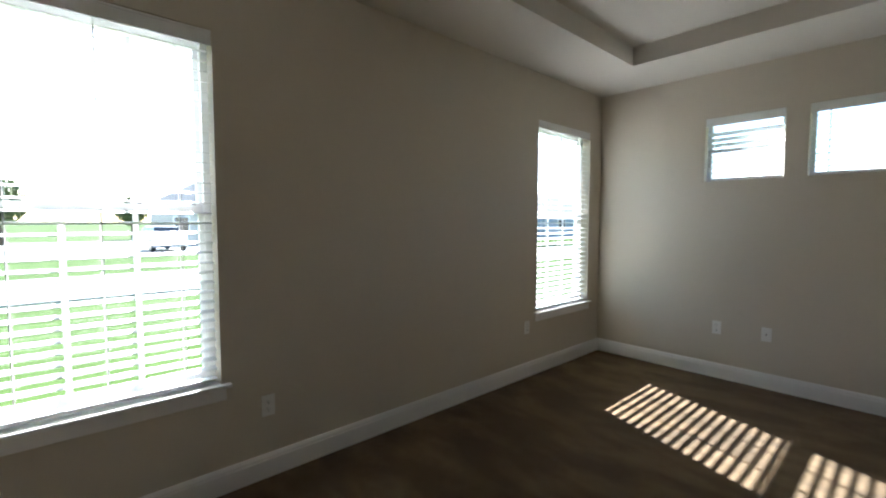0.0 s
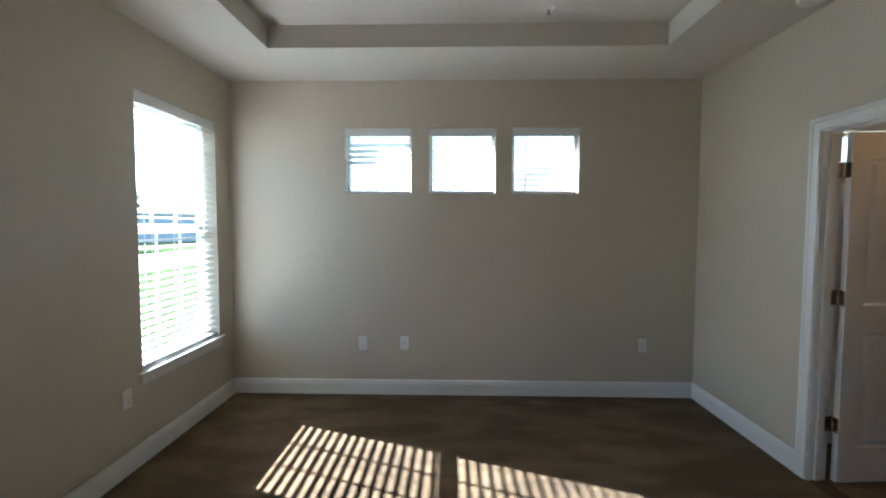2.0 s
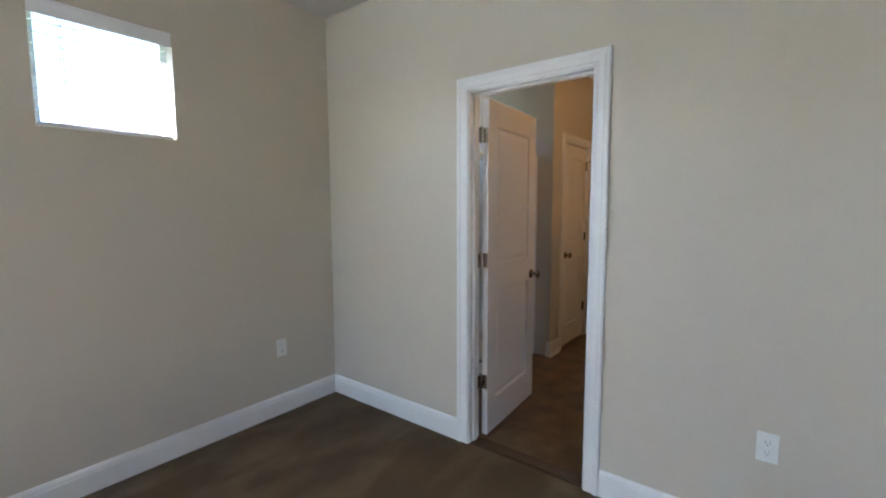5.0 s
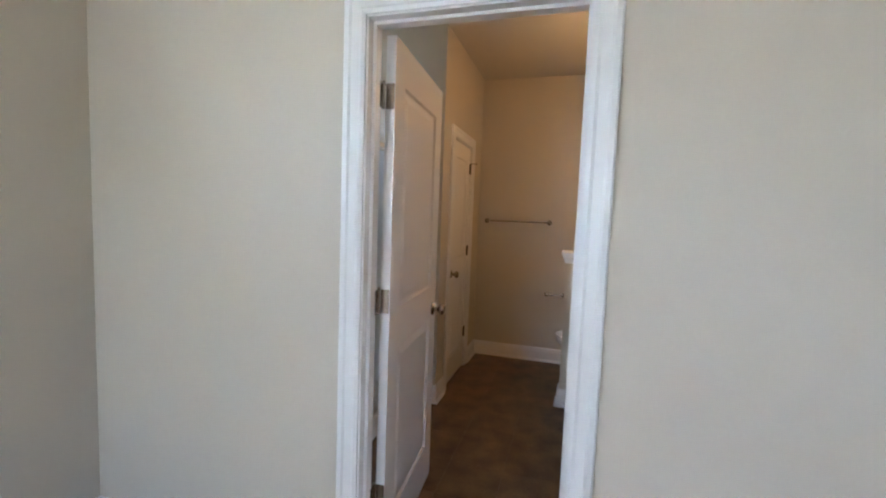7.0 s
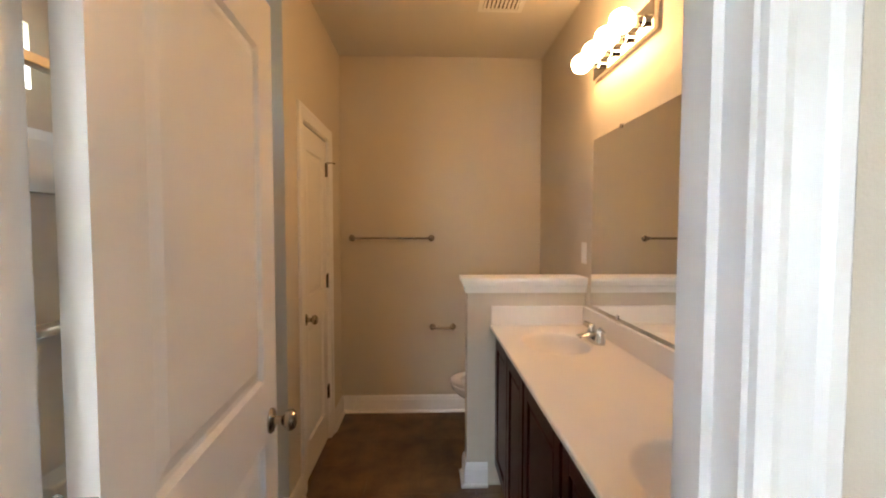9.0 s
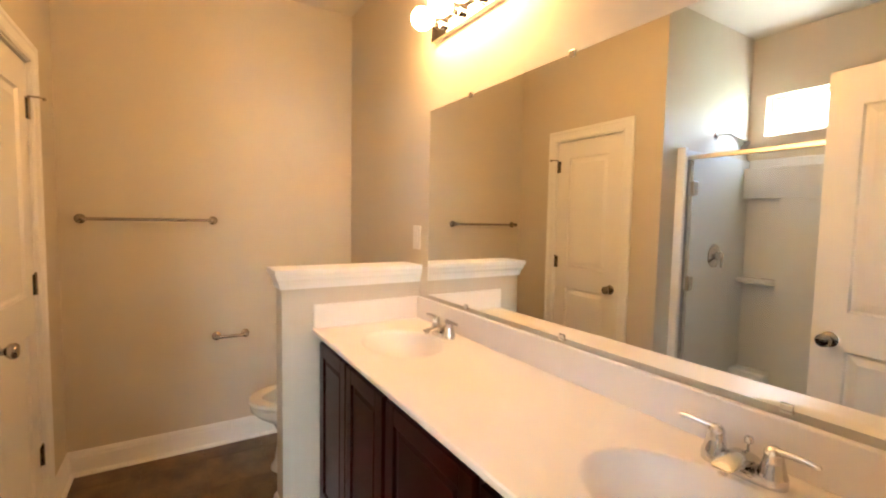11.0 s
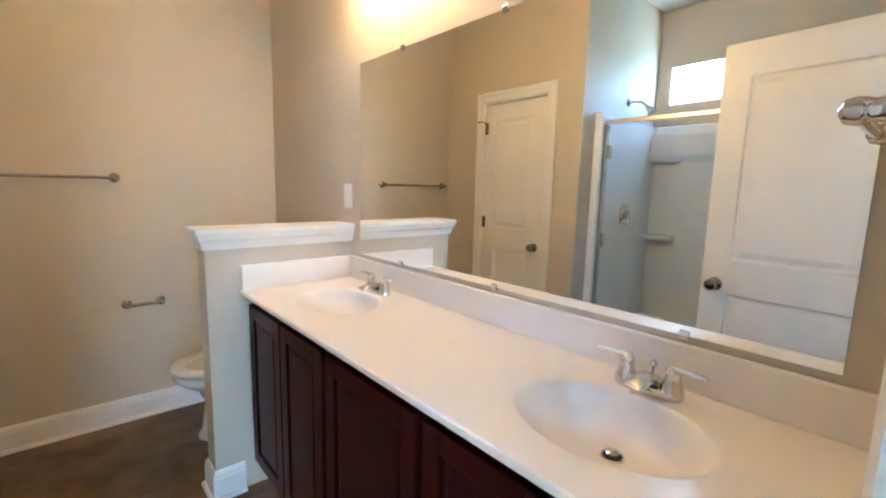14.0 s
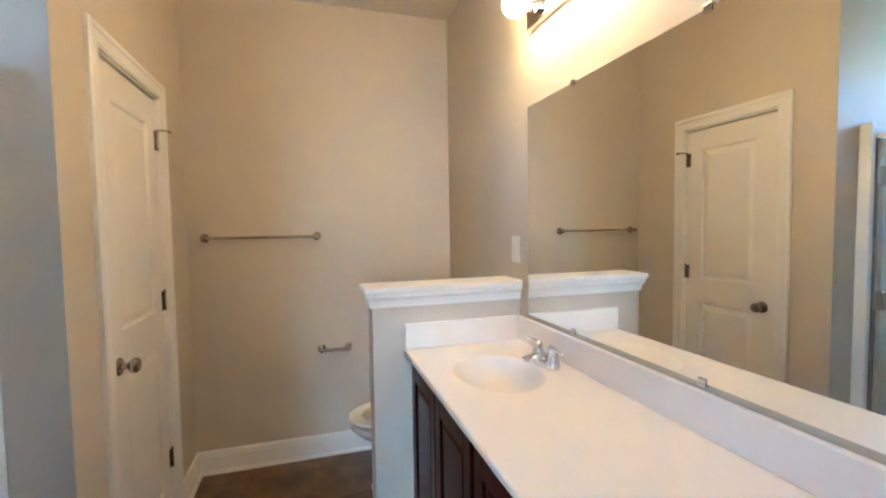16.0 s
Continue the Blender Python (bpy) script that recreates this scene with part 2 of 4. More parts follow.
def wall(name, axis, p0, p1, u0, u1, z0, z1, holes=(), material=None, label="beige painted drywall wall", parent=None):
    """A wall between the planes p0 and p1 of its axis, from u0 to u1, with real holes (u0, u1, z0, z1)."""
    us = sorted({u0, u1, *[h[0] for h in holes], *[h[1] for h in holes]})
    zs = sorted({z0, z1, *[h[2] for h in holes], *[h[3] for h in holes]})
    solid = {}
    for i in range(len(us) - 1):
        for k in range(len(zs) - 1):
            cu, cz = (us[i] + us[i + 1]) / 2, (zs[k] + zs[k + 1]) / 2
            solid[i, k] = not any(h[0] < cu < h[1] and h[2] < cz < h[3] for h in holes)
    g = Geo()

    def P(p, u, z):
        return (p, u, z) if axis == "x" else (u, p, z)
    for (i, k), s in solid.items():
        if not s:
            continue
        a, b2, c, d = us[i], us[i + 1], zs[k], zs[k + 1]
        for p in (p0, p1):
            g.add([P(p, a, c), P(p, b2, c), P(p, b2, d), P(p, a, d)], [(0, 1, 2, 3)])
        for (di, dk, q) in ((-1, 0, ((a, c), (a, d))), (1, 0, ((b2, c), (b2, d))), (0, -1, ((a, c), (b2, c))), (0, 1, ((a, d), (b2, d)))):
            if not solid.get((i + di, k + dk), False):
                (ua, za), (ub, zb) = q
                g.add([P(p0, ua, za), P(p0, ub, zb), P(p1, ub, zb), P(p1, ua, za)], [(0, 1, 2, 3)])
    ob = link_mesh(name, g.v, g.f, material or WALL, parent)
    bm = bmesh.new()
    bm.from_mesh(ob.data)
    bmesh.ops.remove_doubles(bm, verts=bm.verts[:], dist=1e-5)
    bmesh.ops.recalc_face_normals(bm, faces=bm.faces[:])
    bm.to_mesh(ob.data)
    bm.free()
    return structure(ob, label, "wall")


# ---- plan ----
W = 4.05            # bedroom width; wall C stands at x = W
WB = 4.15          # bathroom side of wall C
H = 2.74            # ceiling
D = -5.75           # back of the bedroom
E = 7.06            # bathroom end wall
S = -2.53           # vanity wall
N = -0.985          # closet wall
XS = 5.765         # shower side wall
YB = 0.06           # back of the shower
D0, D1, DZ = -1.928, -1.245, 2.035     # clear doorway
TALL = [(-1.138, -0.235), (-4.735, -3.832)]
TZ0, TZ1 = 0.555, 2.335
SMALL = [(1.006, 1.588), (1.738, 2.315), (2.456, 3.031)]
SZ0, SZ1 = 1.775, 2.34
HX0, HX1, HY = 6.056, 6.176, -1.873   # half wall beside the toilet
SHW = (5.05, 5.662, 2.035, 2.315)
C0, C1 = 6.043, 6.634                  # closet door opening

wall("wall_west", "x", -0.16, 0.0, D - 0.15, 0.15, -0.4, 3.1, [(a, b, TZ0, TZ1) for a, b in TALL])
wall("wall_north", "y", 0.0, 0.15, 0.0, W, -0.4, 3.1, [(a, b, SZ0, SZ1) for a, b in SMALL])
wall("wall_east", "x", W, WB, D, YB, 0.0, 3.1, [(D0 - 0.02, D1 + 0.02, 0.0, DZ + 0.02)])
wall("wall_south", "y", D - 0.15, D, 0.0, W, -0.4, 3.1)
wall("wall_vanity", "y", S - 0.115, S, WB, E, 0.0, H)
wall("wall_bath_end", "x", E, E + 0.115, S - 0.115, YB + 0.15, 0.0, 3.1)
wall("wall_closet", "y", N, N + 0.115, XS, E, 0.0, H, [(C0 - 0.02, C1 + 0.02, 0.0, DZ - 0.004)])
wall("wall_shower_side", "x", XS, XS + 0.115, N + 0.115, YB, 0.0, H)
wall("wall_shower_back", "y", YB, YB + 0.15, W, E, -0.4, 3.1, [SHW])
wall("wall_half", "x", HX0, HX1, S, HY, 0.0, 1.095, label="low beige half wall beside the toilet")

g = Geo().box(0, W, D, 0, -0.1, 0.0)
structure(g.done("floor_bedroom", CARPET), "brown cut-pile carpet with brushed strokes", "carpet")
bath_floor = Geo().box(W, E, S, YB, -0.1, -0.004).done("floor_bath", GROUT)
structure(bath_floor, "brown stone-look tile floor of the bathroom", "floor")

# tray ceiling of the bedroom, flat ceiling of the bathroom
TX0, TX1, TY0, TY1, TZ = 0.64, 3.425, D + 0.65, -0.695, 2.895
g = Geo()
g.box(0, TX0, D, 0, H, H + 0.3)
g.box(TX1, W, D, 0, H, H + 0.3)
g.box(TX0, TX1, TY1, 0, H, H + 0.3)
g.box(TX0, TX1, D, TY0, H, H + 0.3)
g.box(TX0, TX1, TY0, TY1, TZ, H + 0.3)
structure(g.done("ceiling_bedroom", CEIL), "cream tray ceiling with a raised middle", "ceiling")
structure(Geo().box(WB, E, S - 0.1, YB, H, H + 0.1).done("ceiling_bath", CEIL), "cream flat bathroom ceiling", "ceiling")

# ---- trim ----
BASE = [(0.0, 0.0), (0.0155, 0.0), (0.0155, 0.098), (0.0125, 0.106), (0.0125, 0.116), (0.006, 0.130), (0.0, 0.133)]


SHOE = [(0.0155, 0.0), (0.030, 0.0), (0.0295, 0.006), (0.027, 0.012), (0.022, 0.017), (0.0155, 0.019)]


def baseboard(path, shoe=False):
    g = Geo().sweep(BASE, path, (1, 0, 0), (0, 1, 0), (0, 0, 1))
    ob = structure(g.done("baseboard", TRIM), "white moulded baseboard along the wall", "baseboard")
    if shoe:
        Geo().sweep(SHOE, path, (1, 0, 0), (0, 1, 0), (0, 0, 1)).done("shoe_moulding", TRIM, ob)


CAS = 0.076
baseboard([(W, D1 + CAS + 0.008), (W, 0), (0, 0), (0, D), (W, D), (W, D0 - CAS - 0.008)])
baseboard([(WB, N + 0.02), (WB, D1 + CAS + 0.008)])
baseboard([(HX0, -1.99), (HX0, HY), (HX1, HY), (HX1, S), (E, S), (E, N), (C1 + CAS + 0.008, N)], True)
baseboard([(C0 - CAS - 0.008, N), (XS, N), (XS, N + 0.03)], True)

CPROF = [(0.0, 0.0), (0.0, 0.011), (0.012, 0.015), (0.022, 0.012), (0.048, 0.014), (0.056, 0.019), (0.070, 0.019), (0.076, 0.014), (0.076, 0.0)]


def door_frame(name, axis, pa, pb, u0, u1, label, sides=(True, True), stop=None, z=DZ):
    """Jamb lining, stop and casing of a doorway between the wall planes pa and pb."""
    root = structure(empty(name), label, "door frame")
    e1 = (0, 1, 0) if axis == "x" else (1, 0, 0)
    nn = Vector((1, 0, 0)) if axis == "x" else Vector((0, 1, 0))

    def bx(g, p0, p1, a, b, z0, z1):
        return g.box(p0, p1, a, b, z0, z1) if axis == "x" else g.box(a, b, p0, p1, z0, z1)
    g = Geo()
    for a, b in ((u0 - 0.019, u0), (u1, u1 + 0.019)):
        bx(g, pa - 0.001, pb + 0.001, a, b, 0, z + 0.019)
    bx(g, pa - 0.001, pb + 0.001, u0, u1, z, z + 0.019)
    g.done("jamb", TRIM, root)
    if stop:
        g = Geo()
        bx(g, stop[0], stop[1], u0, u0 + 0.011, 0, z)
        bx(g, stop[0], stop[1], u1 - 0.011, u1, 0, z)
        bx(g, stop[0], stop[1], u0 + 0.011, u1 - 0.011, z - 0.011, z)
        g.done("door_stop", TRIM, root)
    for p, way, on in ((pa, -1, sides[0]), (pb, 1, sides[1])):
        if on:
            o = 0.006
            path = [(u0 - o, 0), (u0 - o, z + o), (u1 + o, z + o), (u1 + o, 0)]
            g = Geo().sweep(CPROF, path, e1, (0, 0, 1), nn * way)
            q = nn * p
            g.v = [v + q for v in g.v]
            g.done("casing", TRIM, root)
    return root


door_frame("door_frame_1", "x", W, WB, D0, D1, "white moulded door casing round the bathroom doorway", stop=(W + 0.035, W + 0.07))
door_frame("door_frame_2", "y", N, N + 0.115, C0, C1, "white moulded casing of the closet door", sides=(True, False), stop=(N + 0.045, N + 0.075), z=DZ - 0.024)


def knob(parent, x, y, z, way):
    """Round knob with a rose; way: +1 or -1 along local y."""
    prof = [(0.0325, 0.0), (0.0325, 0.004), (0.028, 0.009), (0.012, 0.012), (0.0115, 0.03), (0.02, 0.036), (0.0275, 0.046), (0.0275, 0.056), (0.021, 0.064), (0.008, 0.0665)]
    g = Geo().lathe([(r, h * way) for r, h in prof], 28, (x, y, z), "y")
    return g.done("knob", NICKEL, parent, True)


def door_leaf(name, w, label, at, rz, h=2.022):
    """Two-panel moulded leaf; hinge edge at local x = 0, leaf along +x, thickness along +y."""
    t, st = 0.035, 0.112
    root = structure(empty(name, at, rz), label, "door")
    rows = [(0.21, 0.885), (1.045, 1.875)]
    g = Geo()
    g.box(0, st, 0, t, 0.008, h)
    g.box(w - st, w, 0, t, 0.008, h)
    g.box(st, w - st, 0, t, 0.008, rows[0][0])
    g.box(st, w - st, 0, t, rows[0][1], rows[1][0])
    g.box(st, w - st, 0, t, rows[1][1], h)
    g.done("leaf", DOORP, root)
    for z0, z1 in rows:
        for y, s in ((0, 1), (t, -1)):
            g = Geo()
            rings = []
            for ins, d in ((0, 0.0), (0.007, 0.011), (0.018, 0.011), (0.044, 0.0035), (0.046, 0.0035)):
                a0, a1, b0, b1 = st + ins, w - st - ins, z0 + ins, z1 - ins
                yy = y + s * d
                rings.append([(a0, yy, b0), (a1, yy, b0), (a1, yy, b1), (a0, yy, b1)])
            g.loft(rings, False, True)
            g.done("door_panel", DOORP, root)
    knob(root, w - 0.062, 0, 0.925, -1)
    knob(root, w - 0.062, t, 0.925, 1)
    g = Geo().box(w - 0.0005, w + 0.0012, 0.005, t - 0.005, 0.895, 0.955)
    g.done("latch_plate", NICKEL, root)
    return root


def hinge(parent, x, y, z, leafs):
    g = Geo().lathe([(0.0055, -0.045), (0.0055, 0.045)], 12, (x, y, z))
    g.lathe([(0.004, 0.045), (0.006, 0.048), (0.003, 0.053)], 12, (x, y, z))
    for b in leafs:
        g.box(*b[:4], z - 0.044, z + 0.044)
    return g.done("hinge", NICKEL, parent, False)


# bathroom door, standing open into the bathroom; hinged on its north jamb
leaf1 = door_leaf("door_1", 0.715, "white two-panel moulded door standing open into the bathroom", (WB + 0.030, D1 - 0.041, 0.004), 4.0)
for z in (0.34, 1.085, 1.815):
    hinge(leaf1, -0.008, 0.040, z, [(-0.0014, 0.0, 0.002, 0.034), (-0.045, -0.008, 0.0395, 0.0415)])
# closet door, shut
leaf2 = door_leaf("door_2", C1 - C0 - 0.006, "shut white two-panel moulded closet door", (C1 - 0.003, N + 0.043, 0.004), 180.0, 1.998)
for z in (0.325, 1.08, 1.818):
    hinge(leaf2, 0.0, 0.041, z, [(0.002, 0.028, 0.035, 0.0365), (-0.02, -0.003, 0.036, 0.0375)])
g = Geo().tube([(0.0, 0.041, 1.868), (0.0, 0.075, 1.868), (-0.03, 0.085, 1.868)], [0.004, 0.004, 0.004], 10)
g.lathe([(0.007, 0), (0.008, 0.008), (0.007, 0.012)], 12, (-0.038, 0.085, 1.868), "x")
g.done("hinge_pin_stop", NICKEL, leaf2, True)


# ---- windows and blinds ----
def mapper(axis, plane, way):
    """Local (u along the wall, d outwards from its inner face, z) to the world."""
    return (lambda u, d, z: (plane + way * d, u, z)) if axis == "x" else (lambda u, d, z: (u, plane + way * d, z))


def lbox(g, M, u0, u1, d0, d1, z0, z1, b=0.0):
    p, q = M(u0, d0, z0), M(u1, d1, z1)
    return g.box(p[0], q[0], p[1], q[1], p[2], q[2], b)


def window(name, M, u0, u1, z0, z1, label, hung=True, deep=0.15):
    root = structure(empty(name), label, "window")
    fw, d0, d1 = 0.032, deep - 0.07, deep - 0.005
    g = Geo()
    lbox(g, M, u0, u0 + fw, d0, d1, z0, z1)
    lbox(g, M, u1 - fw, u1, d0, d1, z0, z1)
    lbox(g, M, u0 + fw, u1 - fw, d0, d1, z0, z0 + fw)
    lbox(g, M, u0 + fw, u1 - fw, d0, d1, z1 - fw, z1)
    g.done("window_frame", VINYL, root)
    a, b = u0 + fw, u1 - fw
    if hung:
        mid = 1.465
        for zz0, zz1, dd in ((z0 + fw, mid + 0.022, d0 + 0.008), (mid - 0.022, z1 - fw, d0 + 0.036)):
            g = Geo()
            sw = 0.024
            lbox(g, M, a, a + sw, dd, dd + 0.024, zz0, zz1)
            lbox(g, M, b - sw, b, dd, dd + 0.024, zz0, zz1)
            lbox(g, M, a + sw, b - sw, dd, dd + 0.024, zz0, zz0 + 0.044)
            lbox(g, M, a + sw, b - sw, dd, dd + 0.024, zz1 - 0.044, zz1)
            sash = g.done("sash", VINYL, root)
            w = b - a - 2 * sw
            for k in (1, 2):
                g = Geo()
                u = a + sw + w * k / 3
                lbox(g, M, u - 0.0115, u + 0.0115, dd + 0.008, dd + 0.016, zz0 + 0.044, zz1 - 0.044)
                g.done("muntin", VINYL, sash)
            g = Geo()
            lbox(g, M, a + sw, b - sw, dd + 0.011, dd + 0.014, zz0 + 0.044, zz1 - 0.044)
            pane = g.done("pane", GLASS, sash)
            pane.visible_shadow = False
    else:
        g = Geo()
        lbox(g, M, a, b, d0 + 0.03, d0 + 0.033, z0 + fw, z1 - fw)
        pane = g.done("pane", GLASS, root)
        pane.visible_shadow = False
    return root


def sill(M, u0, u1, z):
    """Stool with rounded nose and an apron below it."""
    g = Geo()
    lbox(g, M, u0 - 0.045, u1 + 0.045, -0.032, 0.0, z - 0.022, z, 0.006)
    lbox(g, M, u0 + 0.001, u1 - 0.001, 0.0, 0.079, z - 0.0218, z - 0.0002)
    ob = g.done("window_sill", TRIM)
    g = Geo()
    lbox(g, M, u0 - 0.02, u1 + 0.02, -0.014, 0.0, z - 0.085, z - 0.022, 0.003)
    g.done("apron", TRIM, ob)
    structure(ob, "white painted wooden window sill with apron", "window sill")


def blind(M, u0, u1, z0, z1, tilt, label, pitch=0.0495, shut=0, bottom=0.03):
    """Horizontal slat blind hung in the window's reveal."""
    root = tagged(empty("window_blind", M((u0 + u1) / 2, 0.035, z1 - 0.01)), label, "window blind", "blinds of the bedroom windows")
    o = Vector(root.location)
    L = lambda u, d, z: tuple(Vector(M(u, d, z)) - o)
    a, b = u0 + 0.006, u1 - 0.006
    lbox(Geo(), L, a, b, 0.018, 0.066, z1 - 0.042, z1 - 0.003).done("headrail", SLAT, root)
    g = Geo()
    lbox(g, L, u0 + 0.002, u1 - 0.002, 0.002, 0.013, z1 - 0.075, z1 - 0.002, 0.003)
    lbox(g, L, u0 + 0.002, u1 - 0.002, -0.003, 0.002, z1 - 0.016, z1 - 0.006, 0.001)
    g.done("valance", SLAT, root)
    c, s = math.cos(radians(tilt)) * 0.025, math.sin(radians(tilt)) * 0.025
    g = Geo()
    rings = []
    cross = [(-1.0, 0.0), (-0.5, 0.0016), (0.0, 0.0022), (0.5, 0.0016), (1.0, 0.0), (1.0, -0.0028), (0.0, -0.0008), (-1.0, -0.0028)]
    ctr = L((a + b) / 2, 0.042, 0)
    half = (b - a) / 2 - 0.004
    base = Vector(M((a + b) / 2, 0.042, 0))
    for uu in (-half, half):
        rings.append([tuple(Vector(M((a + b) / 2 + uu, 0.042 + k * c, k * s + h)) - base) for k, h in cross])
    g.loft(rings)
    n = int((z1 - 0.085 - z0 - bottom - 0.02) / pitch)
    first = g.done("slat", SLAT, root)
    first.location = Vector(ctr) + Vector((0, 0, z1 - 0.095))
    for k in range(1, n + 1):
        ob = new("slat", first.data)
        ob.parent = root
        z = z1 - 0.095 - k * pitch
        ob.location = Vector(ctr) + Vector((0, 0, z + random.uniform(-0.001, 0.001)))
        ob.rotation_euler = (random.uniform(-0.003, 0.003) - (0.8 if k <= shut else 0.0), random.uniform(-0.003, 0.003), 0)
    lbox(Geo(), L, a + 0.004, b - 0.004, 0.018, 0.066, z0 + bottom - 0.018, z0 + bottom, 0.003).done("bottom_rail", SLAT, root)
    for f in (0.16, 0.5, 0.84) if b - a > 0.7 else (0.2, 0.8):
        u = a + (b - a) * f
        for d in (0.0165, 0.0675):
            lbox(Geo(), L, u - 0.002, u + 0.002, d - 0.0006, d + 0.0008, z0 + bottom, z1 - 0.04).done("ladder_cord", SLAT, root)
    return root


MW = mapper("x", 0.0, -1)
MN = mapper("y", 0.0, 1)
for i, (a, b) in enumerate(TALL):
    window(f"window_{i + 1}", MW, a, b, TZ0, TZ1, "white vinyl double-hung window with slim muntins", True, 0.16)
    sill(MW, a, b, TZ0 + 0.022)
    blind(MW, a, b, TZ0 + 0.022, TZ1, 11.0, "white two-inch slat blind with open slats")
for i, (a, b) in enumerate(SMALL):
    window(f"window_{i + 3}", MN, a, b, SZ0, SZ1, "small square fixed window high in the wall", False)
    blind(MN, a, b, SZ0, SZ1, 12.0, "short white slat blind over a small high window", shut=4 if i == 0 else 0, bottom=0.022)
window("window_6", mapper("y", YB, 1), SHW[0], SHW[1], SHW[2], SHW[3], "small high window above the shower", False)


# ---- wall plates ----
def wall_plate(M, u, z, kind):
    label = {"outlet": "white duplex outlet plate on the wall", "switch": "white rocker switch plate on the wall", "cable": "white cable jack plate on the wall"}[kind]
    root = tagged(empty("outlet" if kind == "outlet" else "light_switch" if kind == "switch" else "cable_plate", M(u, 0, z)), label, "outlet" if kind != "switch" else "switch", "wall plates")
    o = Vector(root.location)
    L = lambda a, d, c: tuple(Vector(M(a, d, c)) - o)
    lbox(Geo(), L, u - 0.036, u + 0.036, -0.006, 0.0, z - 0.059, z + 0.059, 0.0025).done("plate", PLATE, root)
    if kind == "outlet":
        for s in (-0.02, 0.02):
            f = lbox(Geo(), L, u - 0.0165, u + 0.0165, -0.0085, -0.006, z + s - 0.0145, z + s + 0.0145, 0.001).done("socket", PLATE, root)
            g = Geo()
            for k in (-0.0065, 0.0065):
                lbox(g, L, u + k - 0.001, u + k + 0.001, -0.0089, -0.0085, z + s - 0.002, z + s + 0.007)
            lbox(g, L, u - 0.002, u + 0.002, -0.0089, -0.0085, z + s - 0.010, z + s - 0.006)
            g.done("slots", SLOT, f)
    elif kind == "cable":
        p = L(u, -0.006, z)
        q = L(u, -0.016, z)
        Geo().tube([p, q], 0.005, 12).done("jack", NICKEL, root)
    else:
        lbox(Geo(), L, u - 0.016, u + 0.016, -0.010, -0.006, z - 0.033, z + 0.033, 0.002).done("rocker", PLATE, root)


wall_plate(MN, 1.155, 0.458, "outlet")
wall_plate(MN, 1.525, 0.462, "cable")
wall_plate(MN, 3.605, 0.458, "outlet")
wall_plate(MW, -1.28, 0.455, "outlet")
wall_plate(MW, -3.60, 0.40, "outlet")
wall_plate(mapper("x", W, 1), -2.65, 0.47, "outlet")
wall_plate(mapper("y", S, -1), 6.085, 1.303, "switch")

# ---- ceiling fittings ----
root = tagged(empty("sprinkler", (2.56, -0.90, TZ)), "small white pendent fitting on the raised ceiling", "sprinkler")
Geo().lathe([(0.04, 0), (0.04, -0.004), (0.03, -0.009)], 24).done("rose", VENTM, root, True)
Geo().lathe([(0.008, -0.009), (0.007, -0.03), (0.014, -0.033), (0.014, -0.036)], 16).done("nozzle", NICKEL, root, True)
root = tagged(empty("smoke_detector", (3.88, -1.33, H)), "round white smoke detector on the ceiling", "smoke detector")
Geo().lathe([(0.068, 0), (0.068, -0.012), (0.062, -0.030), (0.045, -0.038), (0.01, -0.039)], 32).done("body", PLATE, root, True)
Geo().lathe([(0.018, -0.038), (0.016, -0.042)], 20).done("cover", VENTM, root, True)
root = tagged(empty("ceiling_vent", (6.208, -2.082, H)), "square cream exhaust vent in the bathroom ceiling", "vent")
g = Geo()
for a in (-1, 1):
    g.box(a * 0.13, a * 0.105, -0.13, 0.13, -0.012, 0)
    g.box(-0.105, 0.105, a * 0.13, a * 0.105, -0.012, 0)
g.done("frame", VENTM, root)
Geo().box(-0.105, 0.105, -0.105, 0.105, -0.002, 0).done("backing", GROUT, root)
for k in range(9):
    y = -0.094 + k * 0.0235
    g = Geo()
    g.add([(-0.105, y - 0.008, -0.003), (0.105, y - 0.008, -0.003), (0.105, y + 0.008, -0.010), (-0.105, y + 0.008, -0.010),
           (-0.105, y - 0.008, -0.005), (0.105, y - 0.008, -0.005), (0.105, y + 0.008, -0.012), (-0.105, y + 0.008, -0.012)],
          [(0, 1, 2, 3), (7, 6, 5, 4), (0, 4, 5, 1), (2, 6, 7, 3), (0, 3, 7, 4), (1, 5, 6, 2)])
    g.done("slat", VENTM, root)
root = tagged(empty("recessed_light", (5.06, -0.265, H)), "round recessed shower light with a pale lens", "ceiling light")
Geo().lathe([(0.105, 0), (0.105, -0.006), (0.085, -0.010), (0.08, -0.004)], 40, cap0=False, cap1=False).done("ring", VENTM, root, True)
Geo().lathe([(0.082, -0.002), (0.075, -0.010), (0.04, -0.016), (0.005, -0.018)], 40).done("lens", LENSM, root, True)

root = tagged(empty("wall_anchor", (W, -1.611, 2.516)), "tiny grey screw anchor in the bedroom wall", "screw")
Geo().lathe([(0.007, 0), (0.007, -0.002), (0.004, -0.005)], 14, axis="x").done("head", NICKEL, root, True)

# ---- half wall cap ----
g = Geo()
g.box(HX0 - 0.033, HX1 + 0.033, S, HY + 0.035, 1.145, 1.170, 0.004)
prof = [(0.0, 1.085), (0.010, 1.085), (0.012, 1.10), (0.016, 1.116), (0.024, 1.128), (0.026, 1.145), (0.0, 1.145)]
g.sweep(prof, [(HX0, S), (HX0, HY), (HX1, HY), (HX1, S)], (1, 0, 0), (0, 1, 0), (0, 0, 1))
structure(g.done("wall_cap", TRIM), "white moulded cap along the half wall", "trim")

